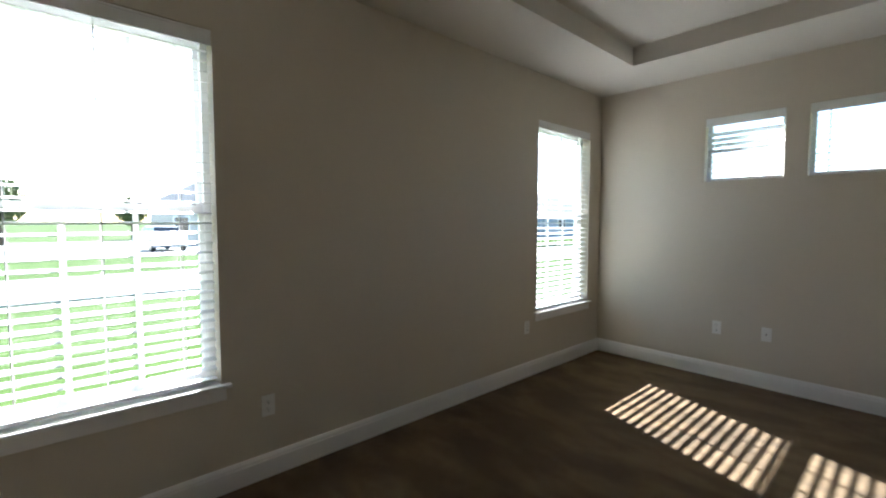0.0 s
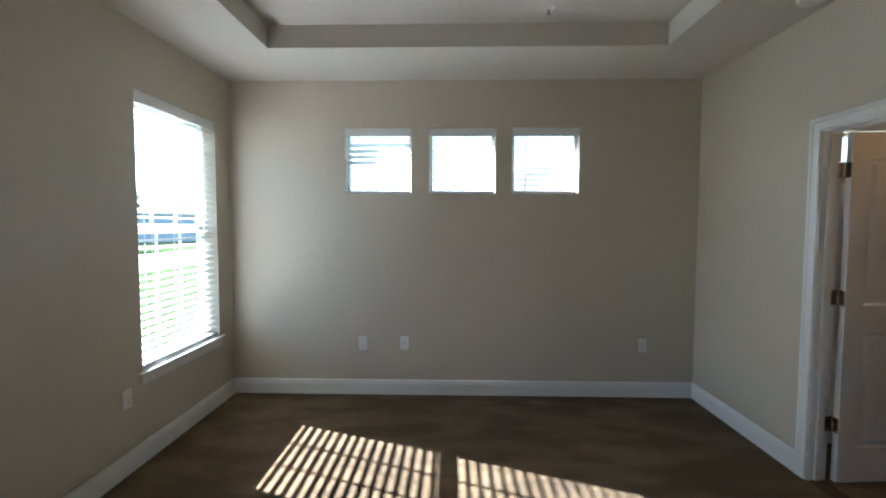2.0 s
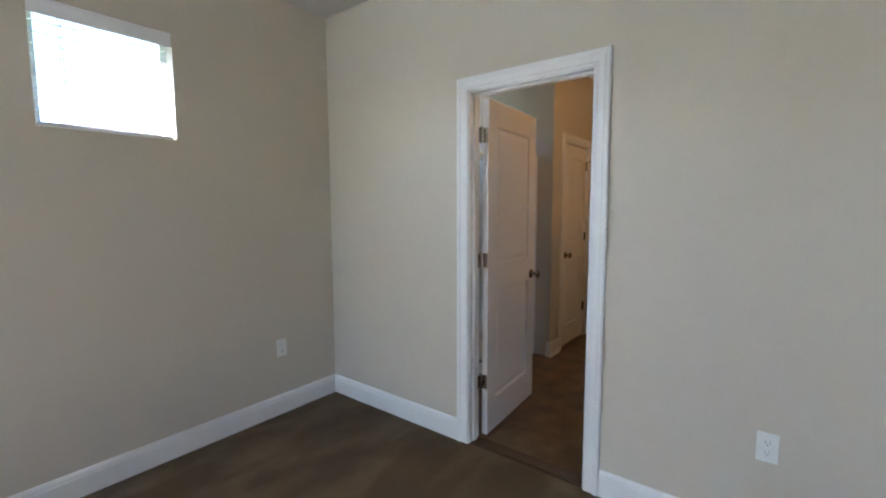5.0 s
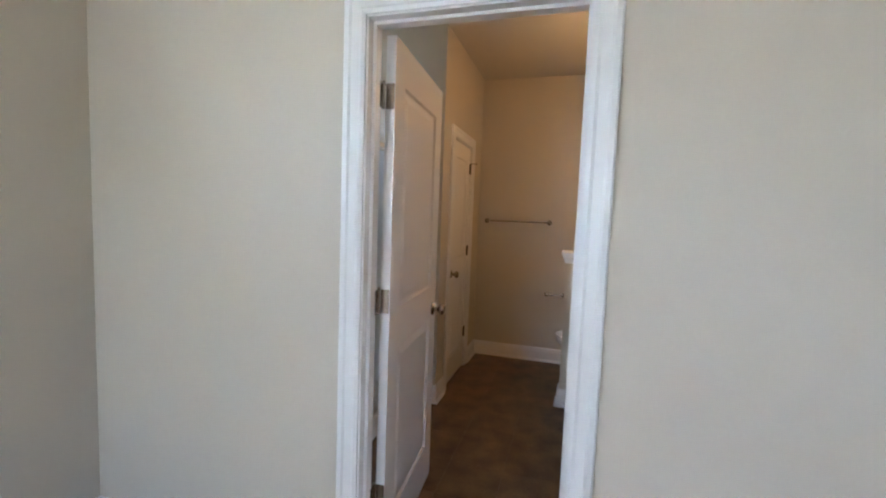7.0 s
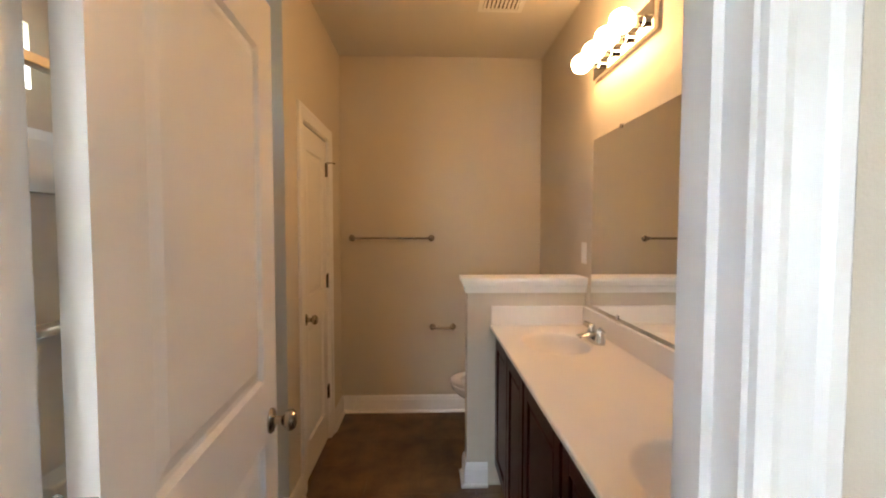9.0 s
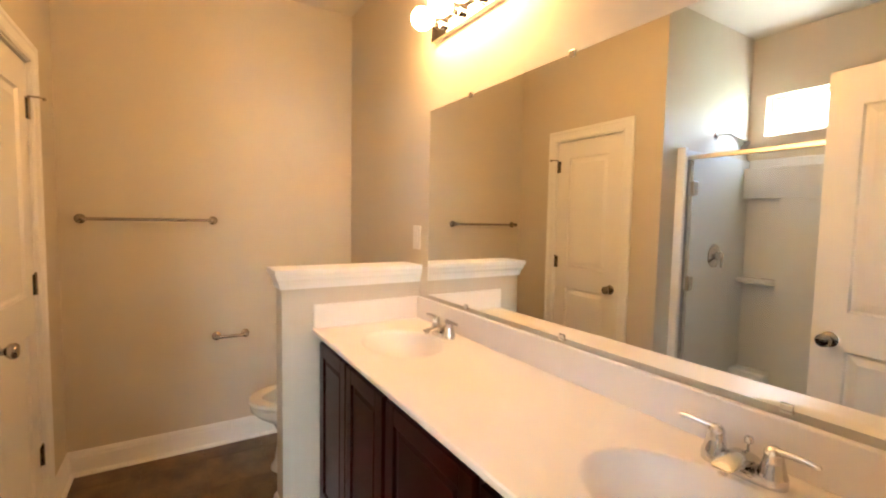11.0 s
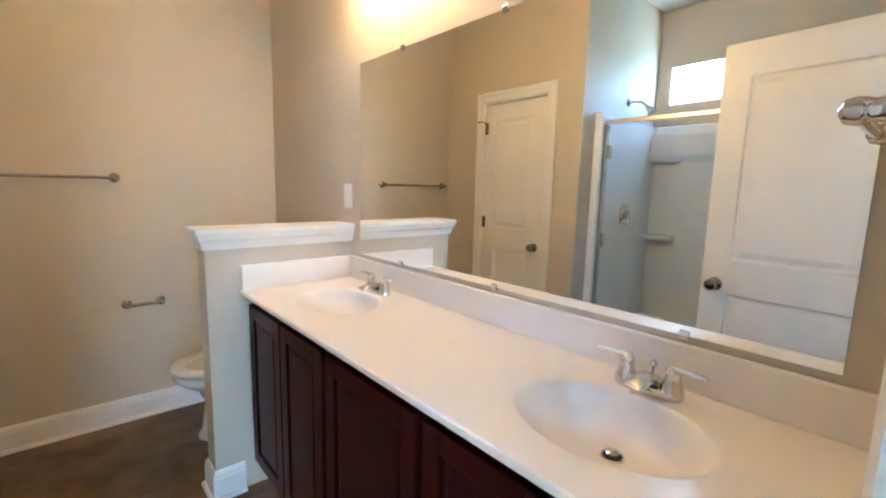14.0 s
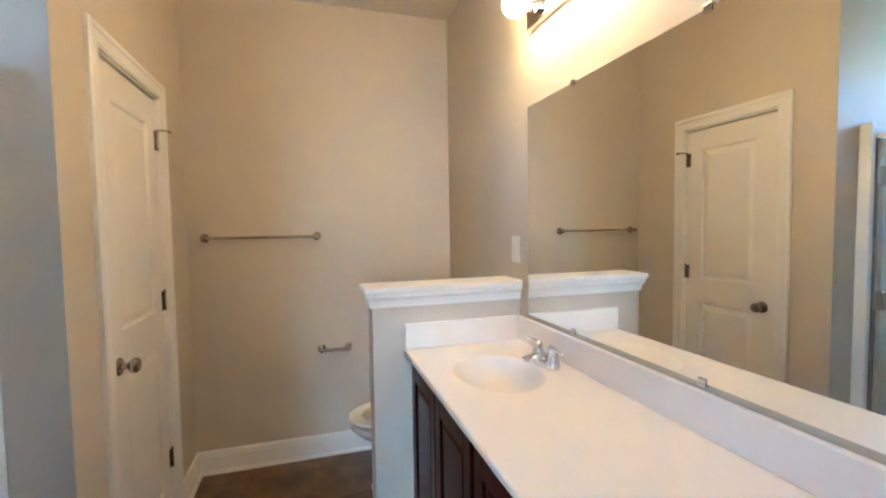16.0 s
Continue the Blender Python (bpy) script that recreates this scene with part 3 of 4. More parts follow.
# ---- vanity ----
VX0, VX1, VF, CT = WB + 0.004, 6.054, -2.003, 0.908
root = tagged(empty("vanity_cabinet", (VX0, S, 0)), "dark cherry wood vanity cabinet with panelled doors", "cabinet")
cw = VX1 - VX0
yf = VF - S - 0.045
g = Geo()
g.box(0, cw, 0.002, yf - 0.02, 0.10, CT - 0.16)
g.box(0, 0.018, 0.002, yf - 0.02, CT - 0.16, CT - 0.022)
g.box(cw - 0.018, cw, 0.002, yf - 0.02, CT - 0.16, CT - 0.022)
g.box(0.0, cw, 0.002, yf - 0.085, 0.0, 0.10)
# carcass and toe kick get the wood with shade in its colour
g.done("body", SHADEW, root)
g = Geo()
bays = [(0.0, 0.355), (0.355, 0.71), (0.71, cw - 0.71), (cw - 0.71, cw - 0.355), (cw - 0.355, cw)]
for x in (0.0, 0.71 - 0.019, cw - 0.71 - 0.019, cw - 0.038):
    g.box(x, x + 0.038, yf - 0.02, yf, 0.10, CT - 0.022)
for x0, x1 in ((0.038, 0.691), (0.729, cw - 0.729), (cw - 0.691, cw - 0.038)):
    g.box(x0, x1, yf - 0.02, yf, CT - 0.06, CT - 0.022)
    g.box(x0, x1, yf - 0.02, yf, 0.10, 0.14)
g.done("face_frame", WOOD, root)


def cab_front(x0, x1, z0, z1, name):
    st = 0.055 if name == "door" else 0.035
    g = Geo()
    y0, y1 = yf + 0.0005, yf + 0.02
    g.box(x0, x0 + st, y0, y1, z0, z1, 0.002)
    g.box(x1 - st, x1, y0, y1, z0, z1, 0.002)
    g.box(x0 + st, x1 - st, y0, y1, z0, z0 + st, 0.002)
    g.box(x0 + st, x1 - st, y0, y1, z1 - st, z1, 0.002)
    ob = g.done(name, WOOD, root)
    Geo().loft([[(x0 + st - i, y1 - d, z0 + st - i), (x1 - st + i, y1 - d, z0 + st - i), (x1 - st + i, y1 - d, z1 - st + i), (x0 + st - i, y1 - d, z1 - st + i)]
                for i, d in ((0.0, 0.011), (-0.012, 0.011), (-0.026, 0.005), (-0.028, 0.005))], False, True).done("panel", WOOD, ob)


for i, (x0, x1) in enumerate(bays):
    if i == 2:
        cab_front(x0 + 0.014, x1 - 0.014, 0.13, 0.845, "door")
    else:
        cab_front(x0 + 0.014 - (0.009 if i in (1, 4) else 0), x1 - 0.014 + (0.009 if i in (0, 3) else 0), 0.13, 0.845, "door")

SINKS = [(4.545, -2.25), (5.67, -2.25)]
SRX, SRY = 0.192, 0.147
root = tagged(empty("countertop", (VX0, S, CT)), "cream cultured-marble vanity top with two moulded oval basins", "countertop")
ox, oy = VX0, S
g = Geo()
y0, y1 = 0.002, VF - S
# deck round the two oval basins: one block for each sink, joined by plain strips
NA = 48


def deck(x0, x1, cx, cy):
    inner, outer = [], []
    for j in range(NA):
        a = 2 * math.pi * j / NA
        c, s = math.cos(a), math.sin(a)
        inner.append((cx + SRX * 1.07 * c, cy + SRY * 1.07 * s, 0))
        k = min((((x1 if c > 0 else x0) - cx) / c) if abs(c) > 1e-6 else 1e9, (((y1 if s > 0 else y0) - cy) / s) if abs(s) > 1e-6 else 1e9)
        outer.append((cx + k * c, cy + k * s, 0))
    # square the corners
    for xx in (x0, x1):
        for yy in (y0, y1):
            j = min(range(NA), key=lambda q: (outer[q][0] - xx) ** 2 + (outer[q][1] - yy) ** 2)
            outer[j] = (xx, yy, 0)
    rings = [outer, inner]
    for f, z in ((1.045, -0.0008), (1.02, -0.003), (0.995, -0.008), (0.965, -0.017), (0.92, -0.033), (0.85, -0.055), (0.72, -0.080), (0.55, -0.098), (0.3, -0.105), (0.09, -0.108)):
        rings.append([(cx + SRX * f * math.cos(2 * math.pi * j / NA), cy + SRY * f * math.sin(2 * math.pi * j / NA) - 0.045 * (1 - f), z * 0.95) for j in range(NA)])
    g.loft(rings, False, True)


xm = (SINKS[0][0] + SINKS[1][0]) / 2 - ox
deck(0.0, xm, SINKS[0][0] - ox, SINKS[0][1] - oy)
deck(xm, cw, SINKS[1][0] - ox, SINKS[1][1] - oy)
g.loft([[(0, y1, 0), (cw, y1, 0)], [(0, y1 + 0.004, -0.004), (cw, y1 + 0.004, -0.004)], [(0, y1 + 0.004, -0.018), (cw, y1 + 0.004, -0.018)], [(0, y1, -0.022), (cw, y1, -0.022)], [(0, y1 - 0.06, -0.022), (cw, y1 - 0.06, -0.022)]], False, False, False)
g.done("deck", MARBLE, root, True)
Geo().box(0.0, cw, 0.002, 0.021, 0.0, 0.105, 0.004).done("backsplash", MARBLE, root)
Geo().box(cw - 0.02, cw, 0.021, y1, 0.0, 0.105, 0.004).done("side_splash", MARBLE, root)
Geo().box(0.0, 0.02, 0.021, y1, 0.0, 0.105, 0.004).done("side_splash", MARBLE, root)
for cx, cy in SINKS:
    dr = Geo().lathe([(0.025, 0.0), (0.0245, 0.003), (0.021, 0.004), (0.019, -0.004)], 28, (cx - ox, cy - oy - 0.041, -0.102), cap0=False, cap1=True).done("drain_ring", CHROME, root, True)
    Geo().lathe([(0.0145, 0.007), (0.0150, 0.011), (0.010, 0.014), (0.003, 0.0145)], 24, (cx - ox, cy - oy - 0.041, -0.1005)).done("drain_stopper", CHROME, dr, True)
    Geo().lathe([(0.0205, 0.0022), (0.0200, 0.0026)], 24, (cx - ox, cy - oy - 0.041, -0.101)).done("drain_gap", SLOT, dr)


def faucet(x, y):
    root = tagged(empty("faucet", (x, y, CT)), "chrome two-handle centerset faucet on the vanity top", "faucet", "vanity faucets")
    g = Geo()
    outline = []
    for j in range(32):
        a = 2 * math.pi * j / 32
        c, s = math.cos(a), math.sin(a)
        outline.append((math.copysign(abs(c) ** 0.55, c) * 0.08, math.copysign(abs(s) ** 0.8, s) * 0.029))
    g.loft([[(u, v, 0) for u, v in outline], [(u, v, 0.012) for u, v in outline], [(u * 0.95, v * 0.88, 0.018) for u, v in outline], [(u * 0.8, v * 0.6, 0.020) for u, v in outline]])
    g.done("base_plate", CHROME, root, True)
    for s in (-1, 1):
        b = Geo().lathe([(0.027, 0.012), (0.0265, 0.02), (0.023, 0.028), (0.0195, 0.045), (0.0165, 0.058), (0.0175, 0.062), (0.0165, 0.069), (0.011, 0.076), (0.004, 0.079)], 28, (s * 0.054, 0, 0)).done("handle_body", CHROME, root, True)
        pts, rad = [], []
        for k in range(15):
            f = k / 14
            pts.append((s * (0.056 + 0.074 * f), 0.002 + 0.006 * f, 0.071 + 0.003 * math.sin(f * 2.6)))
            rad.append((0.0075 - 0.002 * f) * (1 + (0.10 if k % 2 else -0.06)) if k < 14 else 0.003)
        Geo().tube(pts, rad, 14).done("lever", CHROME, b, True)
    g = Geo()
    rings = []
    for f, wid, hgt in ((0.0, 0.026, 0.038), (0.25, 0.026, 0.049), (0.5, 0.025, 0.049), (0.75, 0.023, 0.042), (0.95, 0.021, 0.034), (1.0, 0.018, 0.028)):
        yy = -0.022 + 0.112 * f
        low = 0.014 if f < 0.2 else 0.014 + (f - 0.2) * 0.022
        rings.append([(wid * math.cos(2 * math.pi * j / 20), yy - 0.006 * math.sin(2 * math.pi * j / 20) * f, (hgt + low) / 2 + (hgt - low) / 2 * math.sin(2 * math.pi * j / 20)) for j in range(20)])
    g.loft(rings)
    sp = g.done("spout", CHROME, root, True)
    Geo().lathe([(0.009, 0.0), (0.009, -0.010)], 18, (0, 0.079, 0.028)).done("aerator", CHROME, sp, True)
    g = Geo().lathe([(0.003, 0.03), (0.0035, 0.052), (0.0085, 0.056), (0.009, 0.066), (0.006, 0.070), (0.001, 0.071)], 16, (0, -0.022, 0))
    g.done("lift_rod", CHROME, root, True)
    for part_ in root.children_recursive:
        part_.data.transform(Matrix.Scale(0.95, 4))
    return root


f1 = faucet(4.548, -2.443)
f2 = copy_thing(f1, pose(5.685, -2.443, CT))

# ---- mirror ----
MX0, MX1, MZ0, MZ1 = 4.236, 5.958, 1.032, 1.898
root = tagged(empty("wall_mirror", ((MX0 + MX1) / 2, S, MZ0)), "large frameless wall mirror held by small chrome clips", "mirror")
hw = (MX1 - MX0) / 2
Geo().box(-hw, hw, 0.002, 0.0045, 0, MZ1 - MZ0).done("backing", SLOT, root)
g = Geo()
bx = 0.004
g.loft([[(-hw, 0.0045, 0), (hw, 0.0045, 0), (hw, 0.0045, MZ1 - MZ0), (-hw, 0.0045, MZ1 - MZ0)],
        [(-hw, 0.0085, 0), (hw, 0.0085, 0), (hw, 0.0085, MZ1 - MZ0), (-hw, 0.0085, MZ1 - MZ0)]], False, True)
g.done("glass", MIRROR, root)
for x in (4.51, 5.10, 5.63):
    for z, s in ((0.0, 1), (MZ1 - MZ0, -1)):
        xx = x - (MX0 + MX1) / 2
        g = Geo().box(xx - 0.011, xx + 0.011, 0.009, 0.0125, z - 0.004 * s, z + 0.011 * s, 0.001)
        g.box(xx - 0.011, xx + 0.011, 0.0, 0.0125, z - 0.009 * s, z - 0.001 * s, 0.001)
        g.done("clip", CHROME, root)

# ---- bath bar light ----
LX0, LX1, LZ0, LZ1 = 5.333, 5.930, 2.193, 2.308
root = tagged(empty("vanity_light", ((LX0 + LX1) / 2, S, LZ0)), "chrome bar light with four lit round bulbs above the mirror", "wall light")
hl = (LX1 - LX0) / 2
Geo().box(-hl, hl, 0.001, 0.028, 0, LZ1 - LZ0, 0.004).done("back_plate", CHROME, root)
for k in range(4):
    x = -hl + 0.076 + k * (2 * hl - 0.152) / 3
    sk = Geo().lathe([(0.026, 0.028), (0.026, 0.034), (0.021, 0.037), (0.021, 0.066), (0.018, 0.068)], 24, (x, 0, 0.058), "y").done("socket", CHROME, root, True)
    prof = [(0.013, 0.066), (0.017, 0.072)]
    for q in range(1, 13):
        a = math.pi * (0.14 + 0.86 * q / 12)
        prof.append((max(0.0476 * math.sin(a), 0.0008), 0.1155 - 0.0476 * math.cos(a)))
    Geo().lathe(prof, 28, (x, 0, 0.058), "y").done("bulb", BULB, sk, True)


# ---- towel bar, paper holder, robe hook ----
def bar_holder(name, label, cat, p0, p1, out, rbar, arms=0.05):
    """A bar between two wall posts; out: the way off the wall."""
    root = tagged(empty(name, p0), label, cat)
    o, q, out = Vector(p0), Vector(p1), Vector(out)
    axis = "x" if abs(out.x) > 0.5 else "y"
    s = out.x + out.y
    for p in (o, q):
        prof = [(0.025, 0), (0.025, 0.005), (0.018, 0.010), (0.0105, 0.016), (0.010, arms - 0.012), (0.014, arms - 0.006), (0.0155, arms + 0.004), (0.012, arms + 0.013), (0.003, arms + 0.016)]
        Geo().lathe([(r, h * s) for r, h in prof], 24, p - o, axis).done("post", NICKEL, root, True)
    Geo().tube([out * arms, q - o + out * arms], rbar, 16).done("bar", NICKEL, root, True)
    return root


bar_holder("towel_bar", "satin nickel towel bar on the bathroom end wall", "towel bar", (E, -1.073, 1.363), (E, -1.682, 1.363), (-1, 0, 0), 0.0085)
bar_holder("toilet_paper_holder", "empty satin nickel toilet paper holder on the wall", "paper holder", (E, -1.692, 0.671), (E, -1.85, 0.671), (-1, 0, 0), 0.009)
root = tagged(empty("hand_towel_bar", (WB - 0.002, -2.075, 1.444)), "polished chrome hand towel bar with bulbous posts", "towel bar")
for y in (0.0, -0.24):
    Geo().lathe([(0.026, 0), (0.026, 0.005), (0.017, 0.010), (0.0165, 0.016), (0.0205, 0.028), (0.0195, 0.040), (0.013, 0.054), (0.0115, 0.060), (0.0135, 0.066), (0.0148, 0.074), (0.0125, 0.083), (0.004, 0.088)], 32, (0, y, 0), "x").done("post", CHROME, root, True)
Geo().tube([(0.074, 0.0, -0.002), (0.074, -0.24, -0.002)], 0.0075, 20).done("bar", CHROME, root, True)


# ---- toilet ----
def egg(cx, cy, rx, ry0, ry1, z, n=36, sq=1.0):
    """Oval ring: ry1 towards +y (front), ry0 towards -y (back)."""
    pts = []
    for j in range(n):
        a = 2 * math.pi * j / n
        c, s = math.cos(a), math.sin(a)
        pts.append((cx + rx * math.copysign(abs(c) ** sq, c), cy + (ry1 if s > 0 else ry0) * math.copysign(abs(s) ** sq, s), z))
    return pts


TX, TYB = 6.61, S + 0.045
root = tagged(empty("toilet", (TX, TYB, 0)), "white porcelain toilet with its lid raised", "toilet")
g = Geo()
g.loft([egg(0, 0.34, 0.112, 0.23, 0.225, 0.0), egg(0, 0.34, 0.112, 0.23, 0.225, 0.02), egg(0, 0.34, 0.096, 0.21, 0.205, 0.05), egg(0, 0.35, 0.086, 0.20, 0.175, 0.20), egg(0, 0.37, 0.105, 0.21, 0.185, 0.265),
        egg(0, 0.40, 0.155, 0.23, 0.23, 0.315), egg(0, 0.42, 0.178, 0.24, 0.245, 0.35), egg(0, 0.42, 0.180, 0.24, 0.247, 0.376), egg(0, 0.42, 0.172, 0.23, 0.238, 0.384),
        egg(0, 0.42, 0.135, 0.17, 0.195, 0.390), egg(0, 0.42, 0.125, 0.16, 0.185, 0.36), egg(0, 0.41, 0.10, 0.13, 0.15, 0.28), egg(0, 0.38, 0.05, 0.06, 0.06, 0.20)])
g.done("bowl", PORC, root, True)
g = Geo()
rr = [egg(0, 0.42, 0.186, 0.22, 0.255, 0.394), egg(0, 0.42, 0.190, 0.222, 0.259, 0.402), egg(0, 0.42, 0.184, 0.216, 0.253, 0.412), egg(0, 0.42, 0.150, 0.18, 0.216, 0.416), egg(0, 0.42, 0.122, 0.15, 0.186, 0.410), egg(0, 0.42, 0.118, 0.146, 0.182, 0.394)]
g.loft(rr + [rr[0]], False, False)
g.done("seat", SEATM, root, True)
g = Geo()
lid = []
for f, y in ((0.97, 0.195), (1.0, 0.198), (1.0, 0.208), (0.96, 0.213)):
    lid.append([(p[0] * f, y, 0.42 + (p[1] - 0.20) * f) for p in egg(0, 0.42, 0.186, 0.22, 0.255, 0)])
g.loft(lid)
g.done("lid", SEATM, root, True)
Geo().box(-0.2, 0.2, 0.0, 0.185, 0.39, 0.72, 0.018).done("tank", PORC, root, True)
Geo().box(-0.21, 0.21, -0.004, 0.194, 0.721, 0.755, 0.01).done("tank_lid", PORC, root, True)
g = Geo().lathe([(0.014, 0.185), (0.014, 0.195), (0.006, 0.2)], 16, (-0.14, 0, 0.66), "y")
g.tube([(-0.14, 0.198, 0.66), (-0.09, 0.203, 0.655), (-0.06, 0.203, 0.65)], [0.006, 0.006, 0.007], 10)
g.done("flush_lever", CHROME, root, True)

# ---- shower ----
SF = -0.77      # front of the shower
FR = SF - YB     # the same, from the back wall
root = structure(empty("shower_surround", (XS, YB, 0)), "white moulded fiberglass shower surround with corner shelves", "shower surround")


def sb(name, b, mt, par, bev=0.006):
    return Geo().box(b[0] - XS, b[1] - XS, *b[2:], bev).done(name, mt, par)


sb("side_panel", (XS - 0.035, XS - 0.001, FR - 0.03, -0.001, 0.10, 1.865), FIBER, root)
sb("back_panel", (WB + 0.04, XS - 0.035, -0.035, -0.001, 0.10, 1.865), FIBER, root)
sb("side_panel", (WB + 0.001, WB + 0.04, FR - 0.03, -0.001, 0.10, 1.865), FIBER, root)
sb("shower_pan", (WB + 0.001, XS - 0.001, FR - 0.03, -0.001, 0.0, 0.10), FIBER, root)
sb("curb", (WB + 0.04, XS - 0.035, FR - 0.04, FR + 0.05, 0.10, 0.15), FIBER, root)
sb("front_flange", (XS - 0.055, XS - 0.001, FR - 0.065, FR - 0.03, 0.0, 1.875), FIBER, root)
sb("back_swell", (WB + 0.26, XS - 0.27, -0.105, -0.036, 0.101, 1.585), FIBER, root, 0.003)
sb("lintel", (WB + 0.041, XS - 0.036, -0.105, -0.036, 1.585, 1.80), FIBER, root, 0.003)
for x0, x1 in ((XS - 0.27, XS - 0.036), (WB + 0.041, WB + 0.26)):
    sb("corner_shelf", (x0, x1, -0.145, -0.036, 0.985, 1.022), FIBER, root, 0.012)
    sb("foot_ledge", (x0, x1, -0.17, -0.036, 0.101, 0.36), FIBER, root, 0.015)

root = tagged(empty("shower_door", (XS, SF, 0)), "framed clear glass shower door with warm chrome header", "shower door")
GX0, GX1 = WB + 0.042, XS - 0.037


def sd(name, b, mt, par, bev=0.003):
    return Geo().box(b[0] - XS, b[1] - XS, b[2], b[3], b[4], b[5], bev).done(name, mt, par)


sd("header", (GX0, GX1, -0.016, 0.016, 1.80, 1.826), BRASSY, root)
sd("wall_jamb", (GX1 - 0.03, GX1, -0.02, 0.02, 0.152, 1.80), CHROME, root)
sd("wall_jamb", (GX0, GX0 + 0.03, -0.02, 0.02, 0.152, 1.80), CHROME, root)
sd("bottom_rail", (GX0 + 0.03, GX1 - 0.03, -0.02, 0.02, 0.151, 0.175), CHROME, root)
for a, b in ((GX0 + 0.03, 4.94), (4.95, GX1 - 0.032)):
    p = sd("glass_panel", (a, b, -0.003, 0.003, 0.178, 1.799), SHGLASS, root, 0.0)
    p.visible_shadow = False
for z in (0.42, 1.02, 1.62):
    sd("hinge", (GX1 - 0.06, GX1 - 0.018, -0.024, 0.024, z - 0.045, z + 0.045), CHROME, root)

root = tagged(empty("overhead_shower", (XS, -0.39, 2.0)), "chrome shower head on a bent arm", "shower head")
Geo().lathe([(0.028, 0), (0.027, -0.004), (0.012, -0.012)], 24, axis="x").done("flange", CHROME, root, True)
Geo().tube([(0, 0, 0), (-0.05, 0, 0.004), (-0.10, 0, -0.008), (-0.135, 0, -0.04)], 0.0085, 14).done("arm", CHROME, root, True)
g = Geo().tube([(-0.13, 0, -0.035), (-0.145, 0, -0.05), (-0.158, 0, -0.063), (-0.178, 0, -0.083), (-0.186, 0, -0.091)], [0.012, 0.016, 0.02, 0.036, 0.037], 26)
g.done("spray_head", CHROME, root, True)
root = tagged(empty("shower_valve", (XS - 0.035, -0.39, 1.182)), "round chrome shower valve with a lever", "shower valve")
Geo().lathe([(0.082, 0), (0.080, -0.006), (0.05, -0.012), (0.03, -0.02), (0.028, -0.05), (0.02, -0.056)], 32, axis="x").done("escutcheon", CHROME, root, True)
Geo().tube([(-0.05, 0, 0), (-0.058, -0.01, -0.03), (-0.06, -0.018, -0.075)], [0.012, 0.01, 0.008], 14).done("lever", CHROME, root, True)

# ---- outdoors ----
GZ = -0.35
ground = Geo()
ground.box(-600, 600, -600, 600, GZ - 1.0, GZ)
structure(ground.done("ground", GRASS), "mown green lawn running to the horizon", "ground")
structure(Geo().box(-15.5, -11.5, -150, 150, GZ, GZ + 0.03).done("road", CONC), "pale concrete street across the lawn", "road")
structure(Geo().box(-11.4, -10.2, -150, 150, GZ, GZ + 0.05).done("pavement", CONC), "pale concrete sidewalk beside the street", "pavement")
structure(Geo().box(-46, -24, -10, 5, GZ, GZ + 0.03).done("driveway", CONC), "pale concrete driveway over the far lawn", "driveway")


def house(at, rz, w, d, hw, roof, siding, label):
    root = tagged(empty("house", at, rz), label, "house", "neighbouring houses")
    ww = Geo().box(-w / 2, w / 2, -d / 2, d / 2, 0, hw).done("wall", siding, root)
    g = Geo()
    ov = 0.4
    a, b, r = w / 2 + ov, d / 2 + ov, max(w / 2 - d / 2, 0.3)
    g.add([(-a, -b, hw), (a, -b, hw), (a, b, hw), (-a, b, hw), (-r, 0, hw + roof), (r, 0, hw + roof)],
          [(0, 1, 5, 4), (1, 2, 5), (2, 3, 4, 5), (3, 0, 4), (3, 2, 1, 0)])
    g.done("roof", ROOFM, root)
    for s in (-1, 1):
        for k in range(4):
            x = -w / 2 + w * (k + 0.5) / 4
            wn_ = Geo().box(x - 0.55, x + 0.55, s * (d / 2 + 0.06), s * (d / 2 - 0.02), 0.8, 2.2).done("window", VINYL, root)
            Geo().box(x - 0.46, x + 0.46, s * (d / 2 + 0.07), s * (d / 2 + 0.055), 0.88, 2.12).done("pane", DARKG, wn_)
    return root


house((-40, 10, GZ), 80, 16, 10, 3.0, 3.2, SIDING2, "cream single-storey house across the street")
house((-34, 44, GZ), 60, 18, 11, 3.0, 2.6, SIDING, "grey-blue house beyond the lawn")
house((-44, -24, GZ), 95, 18, 10, 3.2, 3.0, SIDING, "grey-blue house across the street")
house((10.5, 17.5, GZ), 0, 14, 11, 2.9, 3.4, SIDING2, "cream neighbouring house with a grey hipped roof")


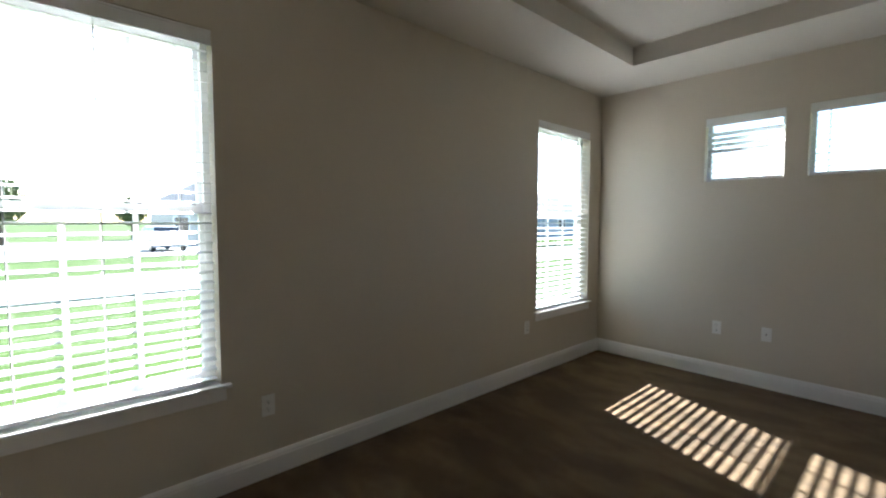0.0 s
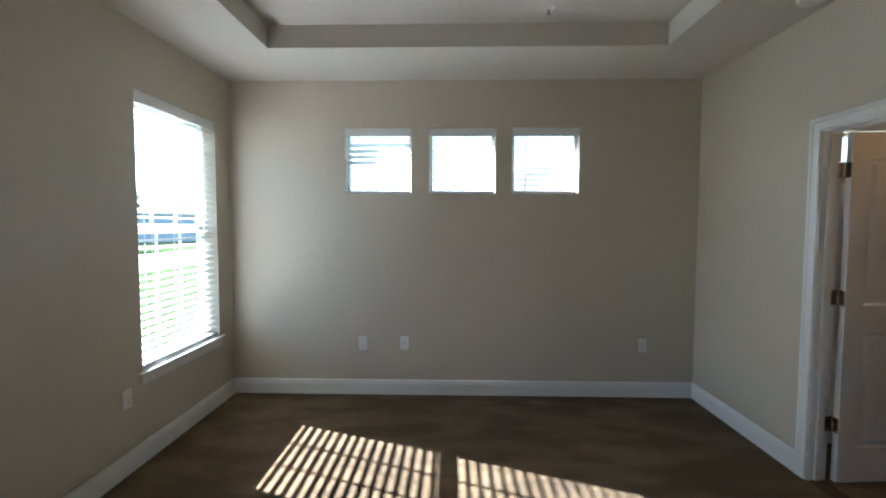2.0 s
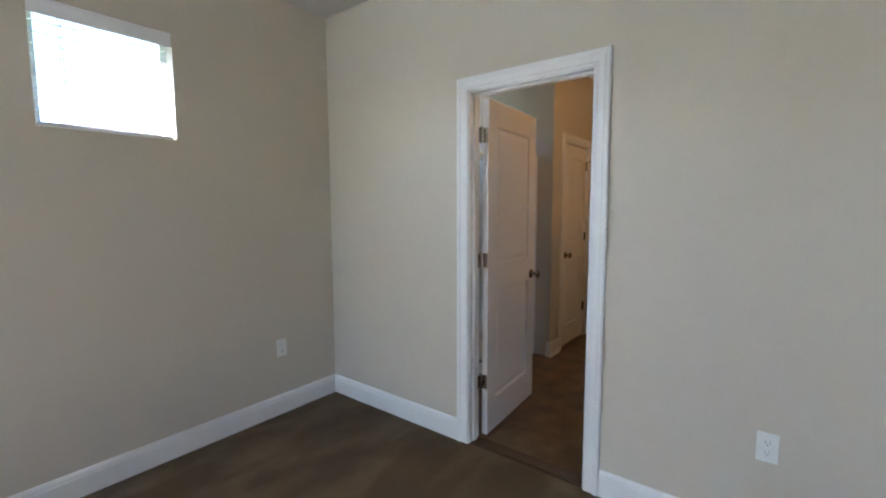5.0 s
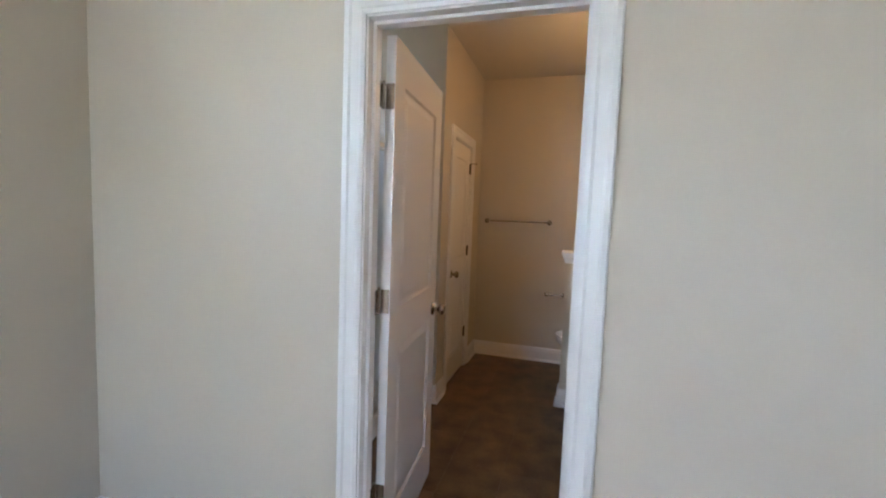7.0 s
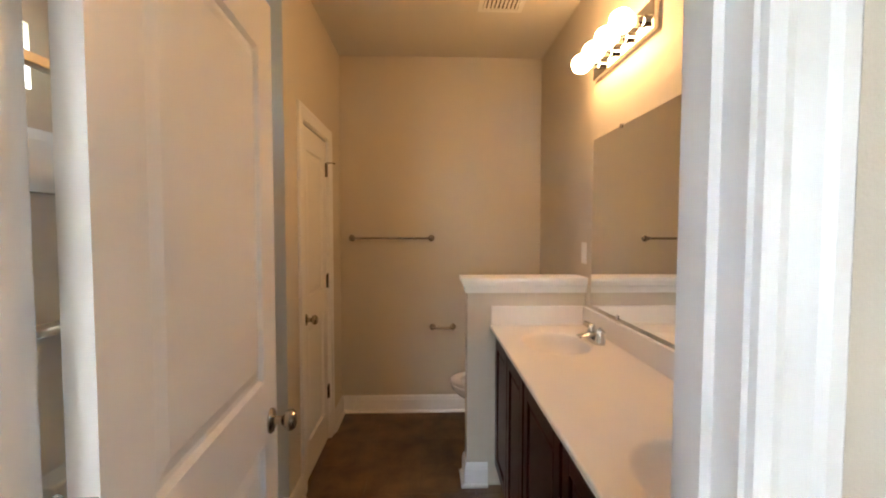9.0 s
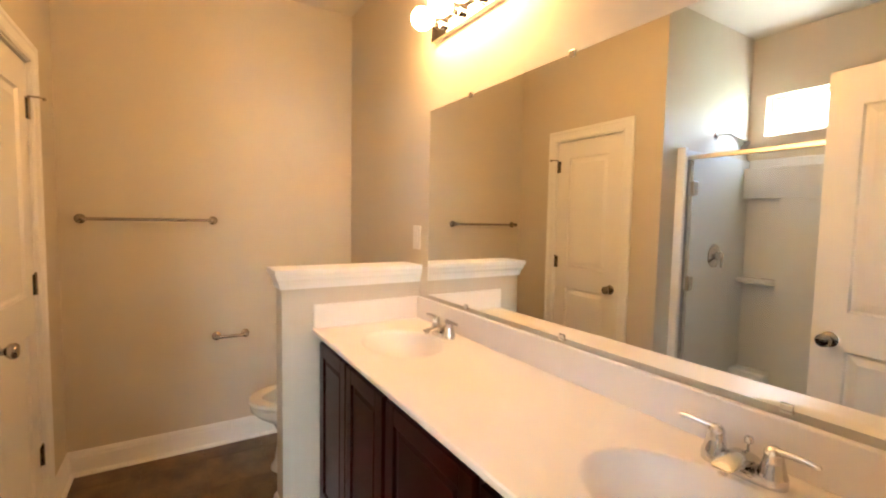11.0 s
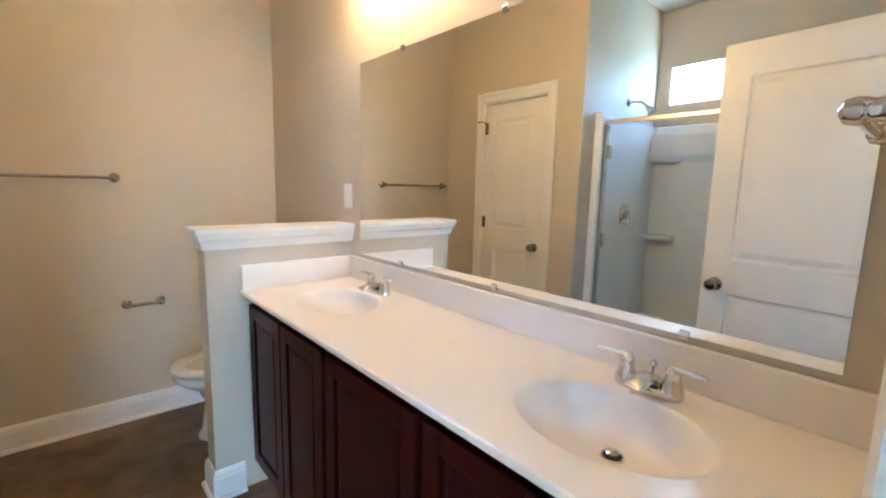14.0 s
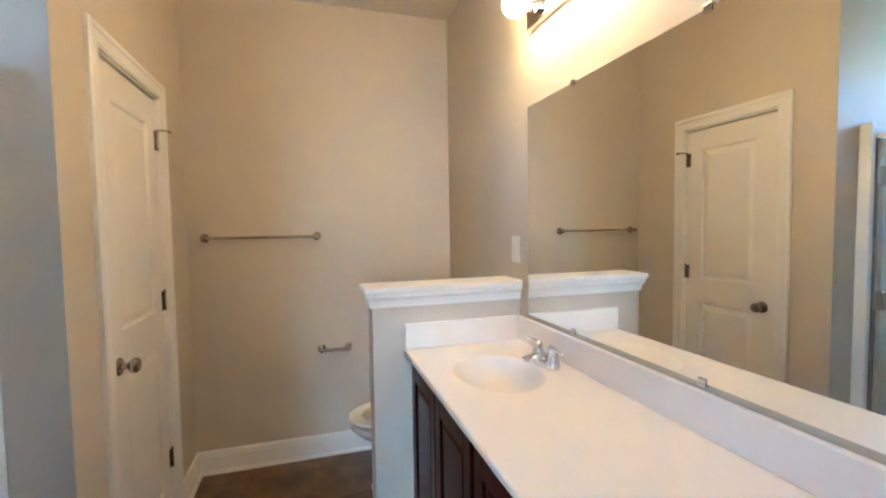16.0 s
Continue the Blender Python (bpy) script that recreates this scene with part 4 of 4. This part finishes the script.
def tree(at, h, seed):
    rnd = random.Random(seed)
    root = tagged(empty("tree", at), "leafy green shade tree standing on the lawn", "tree", "trees along the street")
    g = Geo().tube([(0, 0, -0.1), (0.05, 0.02, h * 0.2), (0.1, -0.05, h * 0.4), (0.05, 0.1, h * 0.7)], [0.22, 0.17, 0.13, 0.05], 10)
    for k in range(7):
        a = k * 0.9
        z = h * (0.35 + 0.05 * k)
        g.tube([(0.05, 0, z), (math.cos(a) * h * 0.13, math.sin(a) * h * 0.13, z + h * 0.1), (math.cos(a) * h * 0.24, math.sin(a) * h * 0.24, z + h * 0.18)], [0.08, 0.05, 0.02], 6)
    g.done("trunk", BARK, root, True)
    v, f = [], []
    for k in range(2200):
        q = Vector((rnd.gauss(0, 1), rnd.gauss(0, 1), rnd.gauss(0, 1))).normalized() * rnd.random() ** 0.4
        lump = 1 + 0.3 * noise.noise(q * 2.2 + Vector((seed, 0, 0)))
        c = Vector((q.x * h * 0.32 * lump, q.y * h * 0.32 * lump, h * 0.66 + q.z * h * 0.33 * lump))
        e = Vector((rnd.gauss(0, 1), rnd.gauss(0, 1), rnd.gauss(0, 1))).normalized()
        e2 = e.orthogonal().normalized()
        s = rnd.uniform(0.09, 0.2)
        i = len(v)
        v += [c - e * s, c + e2 * s * 0.6, c + e * s, c - e2 * s * 0.6]
        f.append((i, i + 1, i + 2, i + 3))
    link_mesh("crown", v, f, LEAF, root)


for k, (x, y, h) in enumerate([(-34, -9, 6.5), (-38, -6.8, 4.5), (-52, 2, 4.2), (-50, -15, 9), (-30, 22, 7), (-60, 30, 10), (-22, 26, 5.5), (-58, -34, 10), (-60, 14, 11)]):
    tree((x, y, GZ), h, k + 3)

root = tagged(empty("car", (-29.0, 0.6, GZ + 0.03), 8), "white parked car on the far driveway", "car")
g = Geo()
sec = [(-2.2, 0.35, 0.75, 0.80), (-2.1, 0.28, 0.92, 0.86), (-1.3, 0.25, 1.0, 0.90), (-0.6, 0.25, 1.0, 0.90), (1.0, 0.25, 1.0, 0.90), (1.9, 0.28, 0.98, 0.88), (2.2, 0.38, 0.80, 0.80)]
g.loft([[(x, -w, z0), (x, w, z0), (x, w, z1 - 0.12), (x, w * 0.93, z1), (x, -w * 0.93, z1), (x, -w, z1 - 0.12)] for x, z0, z1, w in sec])
g.done("body", CARP, root)
Geo().loft([[(-1.0, -0.8, 0.99), (1.7, -0.8, 0.99), (1.7, 0.8, 0.99), (-1.0, 0.8, 0.99)], [(-0.35, -0.66, 1.42), (1.2, -0.66, 1.42), (1.2, 0.66, 1.42), (-0.35, 0.66, 1.42)]]).done("windows", DARKG, root)
Geo().box(-0.34, 1.19, -0.65, 0.65, 1.42, 1.47, 0.02).done("roof", CARP, root)
for x in (-1.35, 1.35):
    for s in (-1, 1):
        w = Geo().lathe([(0.33, -0.1), (0.34, -0.06), (0.34, 0.06), (0.33, 0.1)], 24, (x, s * 0.82, 0.34), "y").done("wheel", RUBBER, root, True)
        Geo().lathe([(0.2, s * 0.101), (0.19, s * 0.112), (0.05, s * 0.105)], 20, (x, s * 0.82, 0.34), "y").done("rim", NICKEL, w, True)

# ---- bathroom floor tiles ----
TS = 0.305
tiles = {}
nx, ny = int((E - WB) / TS) + 1, int((YB - S) / TS) + 1
for i in range(nx):
    for j in range(ny):
        x0, x1 = WB + i * TS, min(WB + (i + 1) * TS, E)
        y0, y1 = S + j * TS, min(S + (j + 1) * TS, SF - 0.04)
        if y1 - y0 < 0.03 or x1 - x0 < 0.03:
            continue
        w, d = round(x1 - x0 - 0.0014, 4), round(y1 - y0 - 0.0014, 4)
        if (w, d) not in tiles:
            g = Geo()
            k = 0.0008
            g.loft([[(0, 0, -0.0035), (w, 0, -0.0035), (w, d, -0.0035), (0, d, -0.0035)], [(0, 0, -k), (w, 0, -k), (w, d, -k), (0, d, -k)], [(k, k, 0), (w - k, k, 0), (w - k, d - k, 0), (k, d - k, 0)]], False, True)
            ob = g.done("tile", TILE, bath_floor)
            tiles[w, d] = ob.data
        else:
            ob = new("tile", tiles[w, d])
            ob.parent = bath_floor
        ob.location = (x0 + 0.0007, y0 + 0.0007, 0)
# threshold strip in the doorway
structure(Geo().box(W + 0.02, WB, D0, D1, -0.003, 0.004, 0.002).done("threshold", GROUT), "brown threshold strip in the doorway", "threshold")
